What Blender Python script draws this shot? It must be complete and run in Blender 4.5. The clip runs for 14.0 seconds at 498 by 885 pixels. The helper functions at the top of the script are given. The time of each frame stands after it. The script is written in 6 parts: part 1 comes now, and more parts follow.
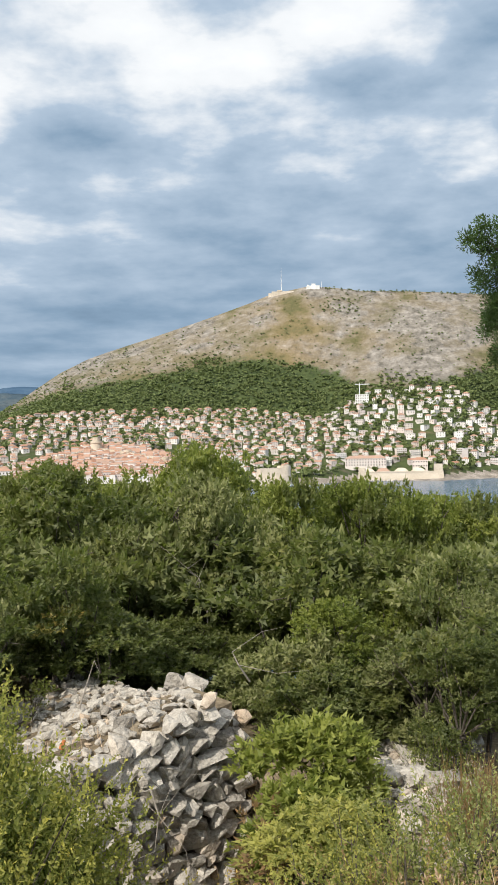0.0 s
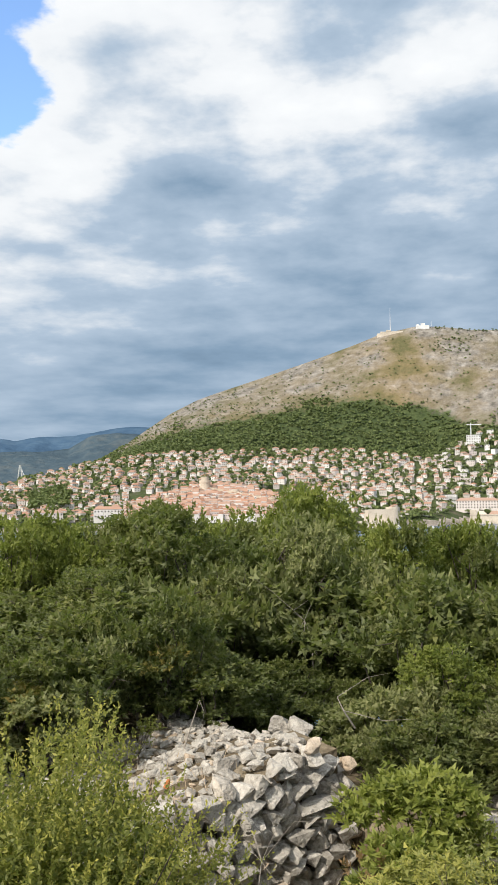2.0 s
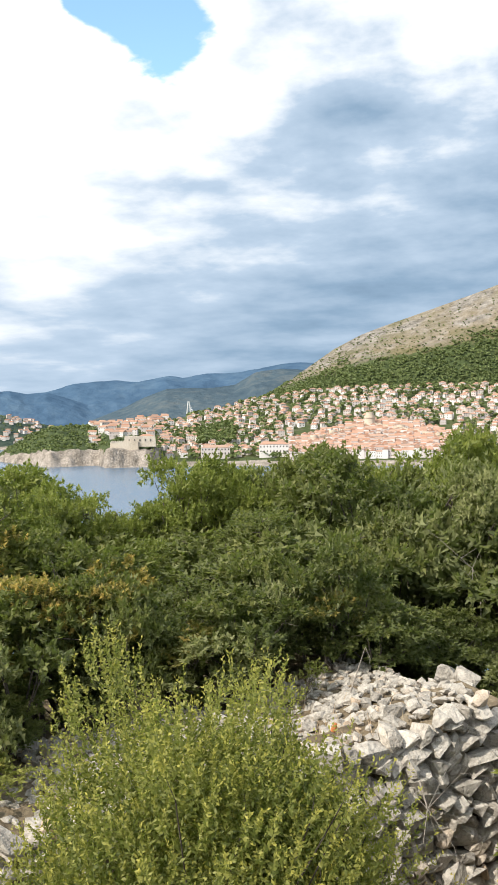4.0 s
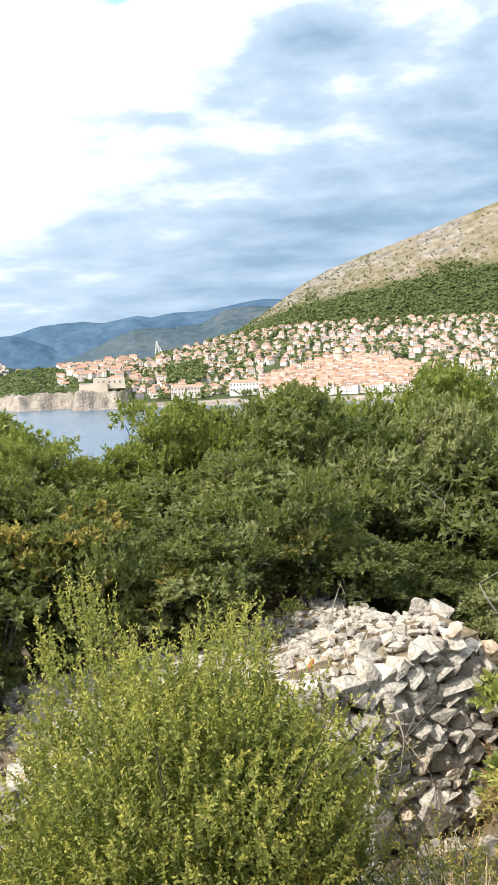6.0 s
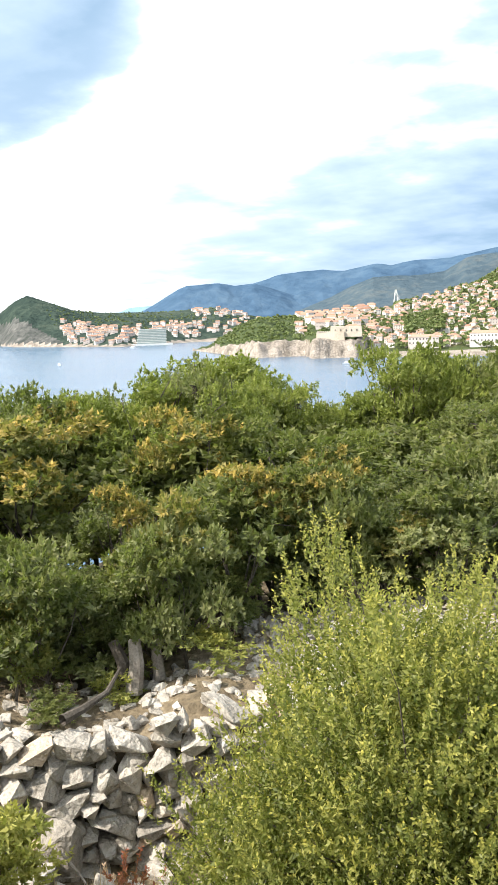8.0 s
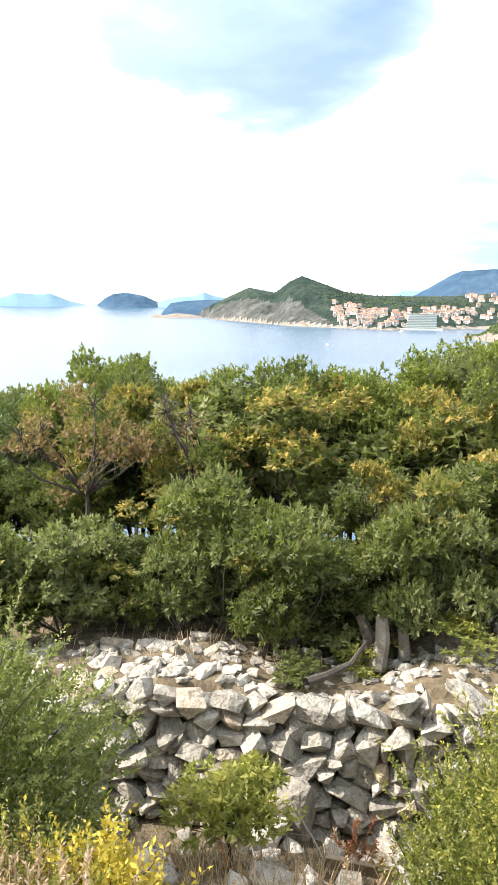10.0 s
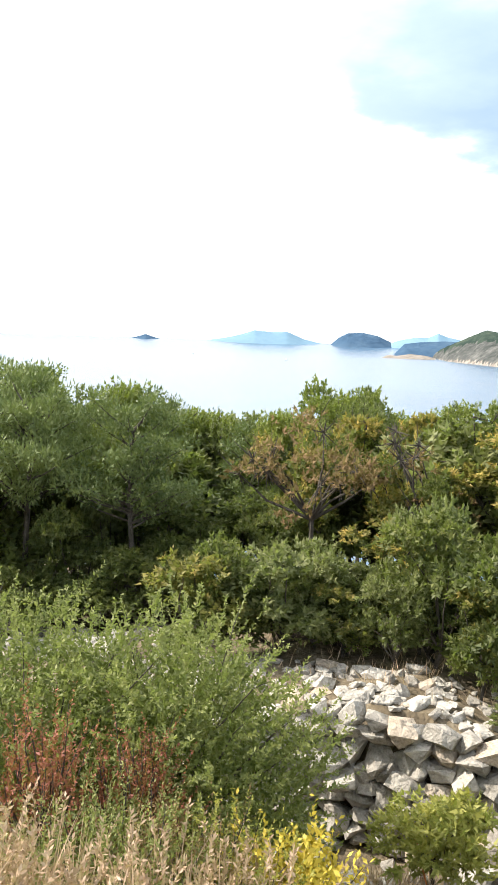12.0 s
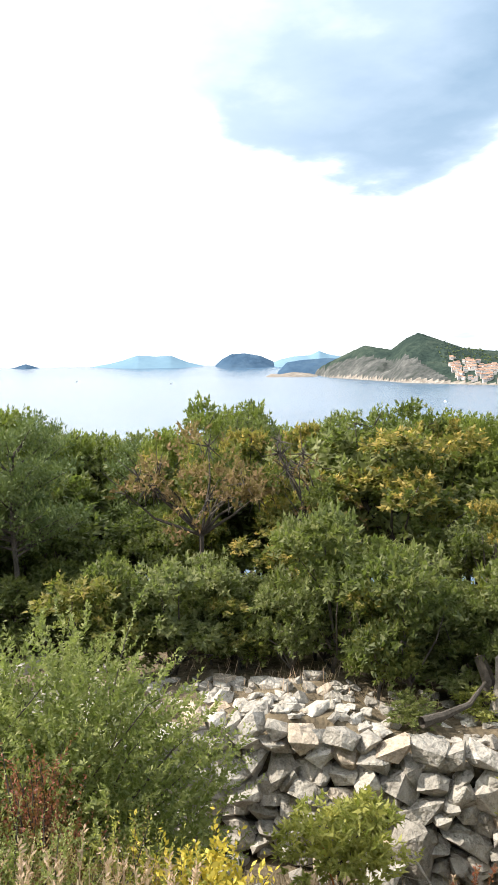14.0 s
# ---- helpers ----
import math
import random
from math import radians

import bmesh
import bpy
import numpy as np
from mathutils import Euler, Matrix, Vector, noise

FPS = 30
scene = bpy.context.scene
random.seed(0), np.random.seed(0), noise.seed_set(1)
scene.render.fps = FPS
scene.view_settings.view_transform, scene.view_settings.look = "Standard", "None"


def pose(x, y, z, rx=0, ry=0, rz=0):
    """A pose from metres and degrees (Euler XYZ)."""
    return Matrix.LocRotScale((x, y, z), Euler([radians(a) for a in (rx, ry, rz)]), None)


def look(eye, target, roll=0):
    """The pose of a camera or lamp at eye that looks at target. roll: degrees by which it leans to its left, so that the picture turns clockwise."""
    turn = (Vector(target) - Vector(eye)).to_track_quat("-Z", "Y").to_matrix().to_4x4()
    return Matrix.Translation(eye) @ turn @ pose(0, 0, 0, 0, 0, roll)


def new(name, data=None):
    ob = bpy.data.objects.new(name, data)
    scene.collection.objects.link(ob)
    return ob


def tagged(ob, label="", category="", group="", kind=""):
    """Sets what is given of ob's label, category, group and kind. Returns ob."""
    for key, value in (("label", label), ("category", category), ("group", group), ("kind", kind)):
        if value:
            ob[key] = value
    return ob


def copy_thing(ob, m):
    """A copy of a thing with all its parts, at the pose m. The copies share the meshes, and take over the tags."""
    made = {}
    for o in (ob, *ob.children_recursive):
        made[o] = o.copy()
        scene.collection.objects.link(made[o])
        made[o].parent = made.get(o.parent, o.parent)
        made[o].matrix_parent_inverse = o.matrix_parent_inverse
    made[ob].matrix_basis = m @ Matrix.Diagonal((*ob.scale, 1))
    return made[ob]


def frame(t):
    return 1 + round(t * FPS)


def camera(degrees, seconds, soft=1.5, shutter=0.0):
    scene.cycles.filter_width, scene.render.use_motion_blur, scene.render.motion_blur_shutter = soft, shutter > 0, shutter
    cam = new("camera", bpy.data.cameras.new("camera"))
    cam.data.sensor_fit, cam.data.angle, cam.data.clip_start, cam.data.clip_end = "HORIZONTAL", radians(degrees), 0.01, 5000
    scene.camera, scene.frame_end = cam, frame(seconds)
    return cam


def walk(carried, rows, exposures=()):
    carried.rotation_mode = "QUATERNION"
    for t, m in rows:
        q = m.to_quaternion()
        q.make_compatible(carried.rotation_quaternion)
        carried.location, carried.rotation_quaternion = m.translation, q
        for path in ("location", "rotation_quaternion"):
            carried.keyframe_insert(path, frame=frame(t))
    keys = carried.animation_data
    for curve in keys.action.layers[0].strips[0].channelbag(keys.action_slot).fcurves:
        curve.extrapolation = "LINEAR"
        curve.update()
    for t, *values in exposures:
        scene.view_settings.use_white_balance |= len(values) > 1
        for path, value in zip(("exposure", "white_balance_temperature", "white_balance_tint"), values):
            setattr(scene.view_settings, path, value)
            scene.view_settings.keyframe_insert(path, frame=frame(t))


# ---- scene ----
cam = camera(31.57, 14.0, soft=1.6)
EYE = 65.0  # height of the lookout above the sea
PATH = [
    (0.0, 0.075, 0.014, 0.022, -0.23, -0.04, 1.20),
    (0.5, 0.131, -0.020, 0.029, 4.04, 2.77, 1.93),
    (1.0, 0.105, -0.007, 0.029, 5.40, 5.04, 0.39),
    (1.5, 0.096, -0.010, 0.025, 6.25, 4.45, 0.23),
    (2.0, 0.096, -0.024, 0.038, 6.75, 2.69, 0.70),
    (2.5, 0.078, -0.057, 0.063, 8.53, 3.96, 0.16),
    (3.0, 0.092, -0.126, 0.106, 11.99, 5.92, -1.48),
    (3.5, 0.131, -0.210, 0.205, 17.62, 3.42, -0.98),
    (4.0, 0.086, -0.046, 0.208, 17.40, -1.38, 0.78),
    (6.5, 0.059, 0.055, 0.239, 15.35, -5.48, 2.26),
    (7.0, 0.060, 0.058, 0.243, 18.39, -4.28, 2.20),
    (7.5, 0.013, 0.029, 0.241, 23.01, -5.26, 1.38),
    (8.0, -0.055, 0.037, 0.194, 30.68, -8.21, 1.71),
    (8.5, -0.099, 0.056, 0.163, 37.29, -10.23, 1.92),
    (9.0, -0.106, 0.060, 0.143, 40.13, -9.93, 1.46),
    (9.2, -0.121, 0.062, 0.137, 41.59, -9.70, 1.07),
    (11.3, 0.016, -0.065, 0.042, 59.06, -7.65, -2.23),
    (11.5, 0.031, -0.076, 0.031, 60.75, -7.27, -2.37),
    (12.0, 0.010, -0.053, -0.004, 62.95, -6.86, -1.90),
    (12.5, 0.009, -0.039, -0.033, 63.01, -5.79, -0.99),
    (13.0, 0.015, -0.045, -0.040, 62.75, -6.18, -0.50),
    (13.5, -0.015, -0.013, -0.072, 60.29, -6.14, -0.51),
    (14.0, -0.024, 0.030, -0.110, 55.43, -5.31, 0.67),
]
walk(cam, [(t, pose(x, y, EYE + z, 90 + p, r, w)) for t, x, y, z, w, p, r in PATH],
     [(0.0, 0.05), (3.4, 0.0), (4.2, 0.4), (6.5, 0.62), (8.3, 0.9), (9.0, 0.97), (11.5, 0.88), (12.5, 0.77), (14.0, 0.70)])

# ---- world, sun ----
SUN_AZ, SUN_EL = 145.0, 42.0  # degrees left of the view ahead, and above the sea


def polar(az, d, z=0.0):
    a = radians(az)
    return Vector((-math.sin(a) * d, math.cos(a) * d, z))


sun_dir = (polar(SUN_AZ, math.cos(radians(SUN_EL))) + Vector((0, 0, math.sin(radians(SUN_EL))))).normalized()
sun = new("sun", bpy.data.lights.new("sun", "SUN"))
sun.data.energy, sun.data.angle, sun.data.color = 4.2, radians(0.9), (1.0, 0.93, 0.82)
sun.matrix_world = look(sun_dir * 50, (0, 0, 0))


def knit(tree):
    """Short hands for building a node tree: add a node with settings and inputs."""
    def node(kind, inputs=None, **settings):
        n = tree.nodes.new("ShaderNode" + kind)
        for key, value in settings.items():
            setattr(n, key, value)
        for key, value in (inputs or {}).items():
            if isinstance(value, bpy.types.NodeSocket):
                tree.links.new(value, n.inputs[key])
            else:
                n.inputs[key].default_value = value
        return n

    def calc(op, a, b=0.0, c=0.0, clamp=False):
        n = node("Math", {0: a, 1: b, 2: c}, operation=op, use_clamp=clamp)
        return n.outputs[0]

    def ramp(value, stops, smooth=False):
        n = node("ValToRGB", {"Fac": value})
        n.color_ramp.interpolation = "EASE" if smooth else "LINEAR"
        while len(n.color_ramp.elements) < len(stops):
            n.color_ramp.elements.new(0.5)
        for e, (p, c) in zip(n.color_ramp.elements, stops):
            e.position, e.color = p, (*c, 1)
        return n.outputs["Color"]

    def mix(fac, a, b, how="MIX"):
        n = node("Mix", {0: fac, 6: a, 7: b}, data_type="RGBA", blend_type=how)
        return n.outputs[2]
    return node, calc, ramp, mix


world = bpy.data.worlds.new("sky")
scene.world = world
world.use_nodes = True
wt = world.node_tree
wt.nodes.clear()
node, calc, ramp, mix = knit(wt)
sky = node("TexSky", sky_type="NISHITA", sun_disc=False, sun_elevation=radians(SUN_EL), sun_rotation=radians(-SUN_AZ), altitude=60, dust_density=0.3, ozone_density=4.0)
way = node("TexCoord").outputs["Generated"]
sep = node("SeparateXYZ", {0: way})
up = calc("MAXIMUM", sep.outputs[2], 0.0)
deep = calc("ADD", up, 0.15)
flat = node("CombineXYZ", {0: calc("DIVIDE", sep.outputs[0], deep), 1: calc("DIVIDE", sep.outputs[1], deep), 2: 0.0}).outputs[0]
big = node("TexNoise", {"Vector": flat, "Scale": 0.95, "Detail": 5.0, "Roughness": 0.46}, noise_dimensions="3D").outputs[0]
fine = node("TexNoise", {"Vector": node("VectorMath", {0: flat, 1: (7.3, 2.1, 4.0)}, operation="ADD").outputs[0], "Scale": 2.5, "Detail": 8.0, "Roughness": 0.53}).outputs[0]
# nearness to the sun's part of the sky
glow_dir = (polar(104, 1.0) + Vector((0, 0, 0.55))).normalized()
near_sun = node("VectorMath", {0: way, 1: tuple(glow_dir)}, operation="DOT_PRODUCT").outputs["Value"]
glare = node("MapRange", {0: near_sun, 1: -0.05, 2: 0.90}, interpolation_type="SMOOTHSTEP").outputs[0]
high = node("MapRange", {0: sep.outputs[2], 1: 0.05, 2: 0.40}, interpolation_type="SMOOTHSTEP").outputs[0]
puff = calc("ADD", calc("MULTIPLY", calc("SUBTRACT", fine, 0.5), 1.25), calc("MULTIPLY", calc("SUBTRACT", big, 0.5), 0.7))
lit = calc("ADD", calc("ADD", calc("ADD", 0.53, calc("MULTIPLY", calc("MULTIPLY", puff, calc("ADD", 0.4, calc("MULTIPLY", high, 0.6))), calc("SUBTRACT", 1.0, calc("MULTIPLY", glare, 0.85)))), calc("MULTIPLY", glare, 0.58)), calc("MULTIPLY", high, 0.20))
bank = node("VectorMath", {0: way, 1: tuple((polar(48.5, 1.0) + Vector((0, 0, 0.43))).normalized())}, operation="DOT_PRODUCT").outputs["Value"]
bank = node("MapRange", {0: calc("ADD", bank, calc("MULTIPLY", calc("SUBTRACT", fine, 0.5), 0.036)), 1: 0.966, 2: 0.984}, interpolation_type="SMOOTHSTEP").outputs[0]
lit = calc("SUBTRACT", lit, calc("MULTIPLY", bank, 0.49))
cloud = ramp(calc("SUBTRACT", lit, 0.28), [(0.0, (0.13, 0.21, 0.31)), (0.22, (0.25, 0.365, 0.50)), (0.42, (0.45, 0.56, 0.69)), (0.56, (0.88, 0.91, 0.94)), (1.0, (1.2, 1.2, 1.18))])
rift = node("VectorMath", {0: way, 1: tuple((polar(23.5, 1.0) + Vector((0, 0, 0.475))).normalized())}, operation="DOT_PRODUCT").outputs["Value"]
rift = node("MapRange", {0: calc("ADD", rift, calc("MULTIPLY", calc("ADD", calc("SUBTRACT", fine, 0.5), calc("MULTIPLY", calc("SUBTRACT", big, 0.5), 0.8)), 0.04)), 1: 0.9965, 2: 0.9988}, interpolation_type="SMOOTHSTEP").outputs[0]
gap = calc("SUBTRACT", 1.0, rift)
clear = node("VectorMath", {0: sky.outputs[0], 3: 0.31}, operation="SCALE").outputs[0]
whole = mix(gap, clear, cloud)
bg = node("Background", {"Color": whole, "Strength": 1.0})
wt.links.new(bg.outputs[0], node("OutputWorld").inputs[0])

# ---- materials ----
def material(name, build, rough=0.85, bump=0.0, bump_scale=40.0, spec=0.3):
    m = bpy.data.materials.new(name)
    m.use_nodes = True
    t = m.node_tree
    t.nodes.clear()
    node, calc, ramp, mix = knit(t)
    where = node("NewGeometry").outputs["Position"]
    colour = build(node, calc, ramp, mix, where)
    shader = node("BsdfPrincipled", {"Base Color": colour, "Roughness": rough, "Specular IOR Level": spec})
    if bump:
        n = node("TexNoise", {"Vector": where, "Scale": bump_scale, "Detail": 5.0}).outputs[0]
        b = node("Bump", {"Height": n, "Strength": bump, "Distance": 1.0 / bump_scale}).outputs[0]
        t.links.new(b, shader.inputs["Normal"])
    t.links.new(shader.outputs[0], node("OutputMaterial").inputs[0])
    return m


def noisy(scale_a, scale_b, stops):
    """Two noises, coarse and fine, through a colour ramp."""
    def build(node, calc, ramp, mix, where):
        a = node("TexNoise", {"Vector": where, "Scale": scale_a, "Detail": 6.0}).outputs[0]
        b = node("TexNoise", {"Vector": where, "Scale": scale_b, "Detail": 6.0}).outputs[0]
        f = calc("ADD", calc("MULTIPLY", a, 0.55), calc("MULTIPLY", b, 0.45))
        return ramp(f, stops)
    return build


def leaf_material(name, dark, mid, light, tip=None, clear=0.40, gloss=0.55):
    """Leaves: each one a little different, patches of tone over the crown, light passing through."""
    m = bpy.data.materials.new(name)
    m.use_nodes = True
    t = m.node_tree
    t.nodes.clear()
    node, calc, ramp, mix = knit(t)
    geo = node("NewGeometry")
    own = node("ObjectInfo").outputs["Random"]
    patch = node("TexNoise", {"Vector": geo.outputs["Position"], "Scale": 1.3, "Detail": 3.0}).outputs[0]
    f = calc("ADD", calc("MULTIPLY", geo.outputs["Random Per Island"], 0.5), calc("MULTIPLY", patch, 0.7))
    # tone: random by clump or shoot; low values paint the shade inside bushes
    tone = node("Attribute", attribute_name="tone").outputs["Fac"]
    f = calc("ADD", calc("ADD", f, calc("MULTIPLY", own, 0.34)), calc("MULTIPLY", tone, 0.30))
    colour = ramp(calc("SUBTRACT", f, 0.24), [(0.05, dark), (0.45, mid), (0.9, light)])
    if tip:
        age = node("Attribute", attribute_name="age").outputs["Fac"]
        colour = mix(age, colour, (*tip, 1))
    a = node("BsdfPrincipled", {"Base Color": colour, "Roughness": gloss, "Specular IOR Level": 0.35})
    b = node("BsdfTranslucent", {"Color": mix(0.5, colour, (0.30, 0.42, 0.05, 1), "MIX")})
    s = node("MixShader", {0: clear, 1: a.outputs[0], 2: b.outputs[0]})
    t.links.new(s.outputs[0], node("OutputMaterial").inputs[0])
    return m


def stone_colour(node, calc, ramp, mix, where):
    own = node("ObjectInfo").outputs["Random"]
    isl = node("NewGeometry").outputs["Random Per Island"]
    r = calc("FRACT", calc("ADD", own, isl))
    a = node("TexNoise", {"Vector": where, "Scale": 9.0, "Detail": 8.0, "Roughness": 0.6}).outputs[0]
    b = node("TexNoise", {"Vector": where, "Scale": 70.0, "Detail": 4.0}).outputs[0]
    f = calc("ADD", calc("MULTIPLY", a, 0.7), calc("MULTIPLY", b, 0.3))
    base = ramp(f, [(0.30, (0.14, 0.13, 0.115)), (0.41, (0.37, 0.347, 0.313)), (0.54, (0.54, 0.51, 0.466)), (0.72, (0.66, 0.63, 0.58))])
    tone = ramp(r, [(0.0, (0.62, 0.60, 0.57)), (0.5, (0.88, 0.86, 0.83)), (0.86, (1.0, 0.98, 0.95)), (1.0, (0.95, 0.78, 0.62))])
    return mix(1.0, base, tone, "MULTIPLY")


M_STONE = material("limestone", stone_colour, 0.9, 0.9, 22.0)
M_EARTH = material("stony_earth", noisy(1.2, 14.0, [(0.3, (0.07, 0.055, 0.038)), (0.5, (0.16, 0.125, 0.08)), (0.62, (0.27, 0.22, 0.15)), (0.75, (0.36, 0.33, 0.28))]), 0.95, 0.8, 25.0)
M_BARK = material("bark", noisy(6.0, 40.0, [(0.3, (0.035, 0.028, 0.022)), (0.55, (0.10, 0.085, 0.07)), (0.75, (0.20, 0.175, 0.15))]), 0.95, 0.7, 60.0)
M_DEAD = material("dead_wood", noisy(5.0, 50.0, [(0.3, (0.14, 0.12, 0.10)), (0.55, (0.30, 0.27, 0.235)), (0.75, (0.44, 0.41, 0.37))]), 0.9, 0.5, 60.0)
M_PLANK = material("weathered_plank", noisy(3.0, 60.0, [(0.3, (0.22, 0.17, 0.12)), (0.6, (0.38, 0.31, 0.23)), (0.75, (0.48, 0.42, 0.34))]), 0.85, 0.4, 80.0)
M_TERRACOTTA = material("terracotta", noisy(8.0, 60.0, [(0.3, (0.35, 0.12, 0.04)), (0.6, (0.55, 0.22, 0.08)), (0.8, (0.6, 0.32, 0.16))]), 0.85, 0.3)
L_MASTIC = leaf_material("mastic_leaves", (0.098, 0.119, 0.031), (0.234, 0.246, 0.064), (0.399, 0.383, 0.110), (0.593, 0.526, 0.105))
L_OAK = leaf_material("evergreen_oak_leaves", (0.046, 0.060, 0.023), (0.101, 0.121, 0.041), (0.184, 0.198, 0.069), (0.299, 0.276, 0.069))
L_FRESH = leaf_material("fresh_green_leaves", (0.067, 0.090, 0.021), (0.157, 0.189, 0.040), (0.278, 0.299, 0.069), (0.278, 0.292, 0.059))
L_GOLD = leaf_material("yellowing_oak_leaves", (0.053, 0.068, 0.022), (0.121, 0.139, 0.040), (0.224, 0.224, 0.065), (0.798, 0.529, 0.134))
L_OLIVE = leaf_material("grey_green_leaves", (0.076, 0.090, 0.034), (0.167, 0.183, 0.075), (0.285, 0.287, 0.125), (0.317, 0.337, 0.147))
L_MYRTLE = leaf_material("myrtle_leaves", (0.088, 0.108, 0.036), (0.205, 0.228, 0.078), (0.350, 0.356, 0.135), (0.42, 0.43, 0.17))
L_PINE = leaf_material("pine_needles", (0.056, 0.081, 0.033), (0.126, 0.164, 0.060), (0.212, 0.250, 0.095), None, 0.2)
L_JUNIPER = leaf_material("juniper_sprays", (0.012, 0.034, 0.010), (0.030, 0.068, 0.018), (0.06, 0.115, 0.03), None, 0.15)
L_RUST = leaf_material("russet_leaves", (0.15, 0.038, 0.030), (0.27, 0.068, 0.050), (0.37, 0.13, 0.085), None, 0.3)
L_YELLOW = leaf_material("yellow_flower_leaves", (0.30, 0.225, 0.03), (0.58, 0.43, 0.055), (0.78, 0.61, 0.11), None, 0.35)
L_STRAW = leaf_material("dry_grass", (0.36, 0.235, 0.155), (0.54, 0.375, 0.265), (0.67, 0.51, 0.39), None, 0.3, 0.8)
L_TAN = leaf_material("dry_brown_leaves", (0.10, 0.055, 0.03), (0.20, 0.115, 0.055), (0.32, 0.21, 0.11), None, 0.3, 0.8)


def water_colour(node, calc, ramp, mix, where):
    a = node("TexNoise", {"Vector": node("VectorMath", {0: where, 1: (0.0022, 0.008, 0.01)}, operation="MULTIPLY").outputs[0], "Scale": 1.0, "Detail": 5.0}).outputs[0]
    return ramp(a, [(0.35, (0.045, 0.105, 0.185)), (0.65, (0.075, 0.15, 0.24))])


M_SEA = material("sea_water", water_colour, 0.22, 0.0, 1.0, 0.36)
nt = M_SEA.node_tree
node, calc, ramp, mix = knit(nt)
pos = node("NewGeometry").outputs["Position"]
waves = node("TexNoise", {"Vector": pos, "Scale": 0.22, "Detail": 6.0, "Roughness": 0.6}).outputs[0]
ripple = node("Bump", {"Height": waves, "Strength": 0.35, "Distance": 1.2}).outputs[0]
nt.links.new(ripple, [n for n in nt.nodes if n.type == "BSDF_PRINCIPLED"][0].inputs["Normal"])


def hill_colour(node, calc, ramp, mix, where):
    """Karst hillside: grey rock and ochre grass, with scrub; green where the wood stands."""
    cover = node("Attribute", attribute_name="cover").outputs["Fac"]
    a = node("TexNoise", {"Vector": where, "Scale": 0.011, "Detail": 9.0, "Roughness": 0.62}).outputs[0]
    b = node("TexNoise", {"Vector": where, "Scale": 0.05, "Detail": 6.0, "Roughness": 0.7}).outputs[0]
    c = node("TexNoise", {"Vector": where, "Scale": 0.004, "Detail": 3.0}).outputs[0]
    rock = ramp(b, [(0.3, (0.085, 0.078, 0.066)), (0.5, (0.21, 0.192, 0.168)), (0.7, (0.35, 0.325, 0.295))])
    grass = ramp(a, [(0.35, (0.11, 0.105, 0.05)), (0.55, (0.25, 0.185, 0.10)), (0.7, (0.34, 0.25, 0.14))])
    bare = mix(node("MapRange", {0: calc("ADD", calc("MULTIPLY", a, 0.6), calc("MULTIPLY", c, 0.4)), 1: 0.40, 2: 0.56}).outputs[0], grass, rock)
    scrub = ramp(b, [(0.3, (0.030, 0.046, 0.020)), (0.7, (0.085, 0.108, 0.042))])
    edge = calc("ADD", cover, calc("MULTIPLY", calc("SUBTRACT", b, 0.5), 0.9))
    edge = calc("ADD", edge, calc("MULTIPLY", calc("SUBTRACT", a, 0.5), 0.7))
    return mix(node("MapRange", {0: edge, 1: 0.38, 2: 0.56}).outputs[0], bare, scrub)


M_HILL = material("karst_hillside", hill_colour, 0.95, 0.6, 0.06, 0.1)
M_WOOD = leaf_material("far_pine_wood", (0.056, 0.082, 0.034), (0.112, 0.148, 0.055), (0.185, 0.220, 0.083), None, 0.15, 0.8)
M_CLIFF = material("sea_cliff_rock", noisy(0.06, 0.4, [(0.3, (0.09, 0.077, 0.064)), (0.48, (0.24, 0.21, 0.178)), (0.65, (0.44, 0.39, 0.345))]), 0.95, 0.8, 0.3, 0.1)
# Distance haze tints both colours: grey rock cooled, dark wood turned blue-green.
M_HEADLAND = material("hazy_grey_headland_rock", noisy(0.014, 0.07, [(0.34, (0.036, 0.045, 0.040)), (0.50, (0.092, 0.096, 0.092)), (0.66, (0.192, 0.188, 0.180))]), 0.95, 1.0, 0.05, 0.1)
M_PARK = material("hazy_wooded_peninsula", noisy(0.006, 0.05, [(0.3, (0.024, 0.038, 0.036)), (0.5, (0.042, 0.062, 0.052)), (0.66, (0.075, 0.096, 0.075))]), 1.0, 0.8, 0.05, 0.0)
# Aerial haze is mixed into these three colours as blue and pale tones.
M_FAR = material("hazy_blue_range", noisy(0.003, 0.02, [(0.3, (0.040, 0.076, 0.128)), (0.5, (0.060, 0.108, 0.175)), (0.7, (0.09, 0.145, 0.21))]), 1.0, 0.3, 0.008, 0.0)
M_MIDHILL = material("hazy_blue_hill", noisy(0.006, 0.03, [(0.3, (0.040, 0.064, 0.090)), (0.5, (0.066, 0.096, 0.120)), (0.66, (0.105, 0.126, 0.136))]), 1.0, 0.5, 0.04, 0.0)
M_ISLE = material("hazy_pale_island", noisy(0.004, 0.03, [(0.3, (0.155, 0.26, 0.35)), (0.6, (0.20, 0.31, 0.40))]), 1.0, 0.0, 0.03, 0.0)


def own_tone(stops):
    def build(node, calc, ramp, mix, where):
        own = node("ObjectInfo").outputs["Random"]
        isl = node("NewGeometry").outputs["Random Per Island"]
        n = node("TexNoise", {"Vector": where, "Scale": 0.25, "Detail": 4.0}).outputs[0]
        base = ramp(calc("FRACT", calc("ADD", own, isl)), stops)
        return mix(calc("MULTIPLY", n, 0.3), base, (0.32, 0.28, 0.24, 1))
    return build


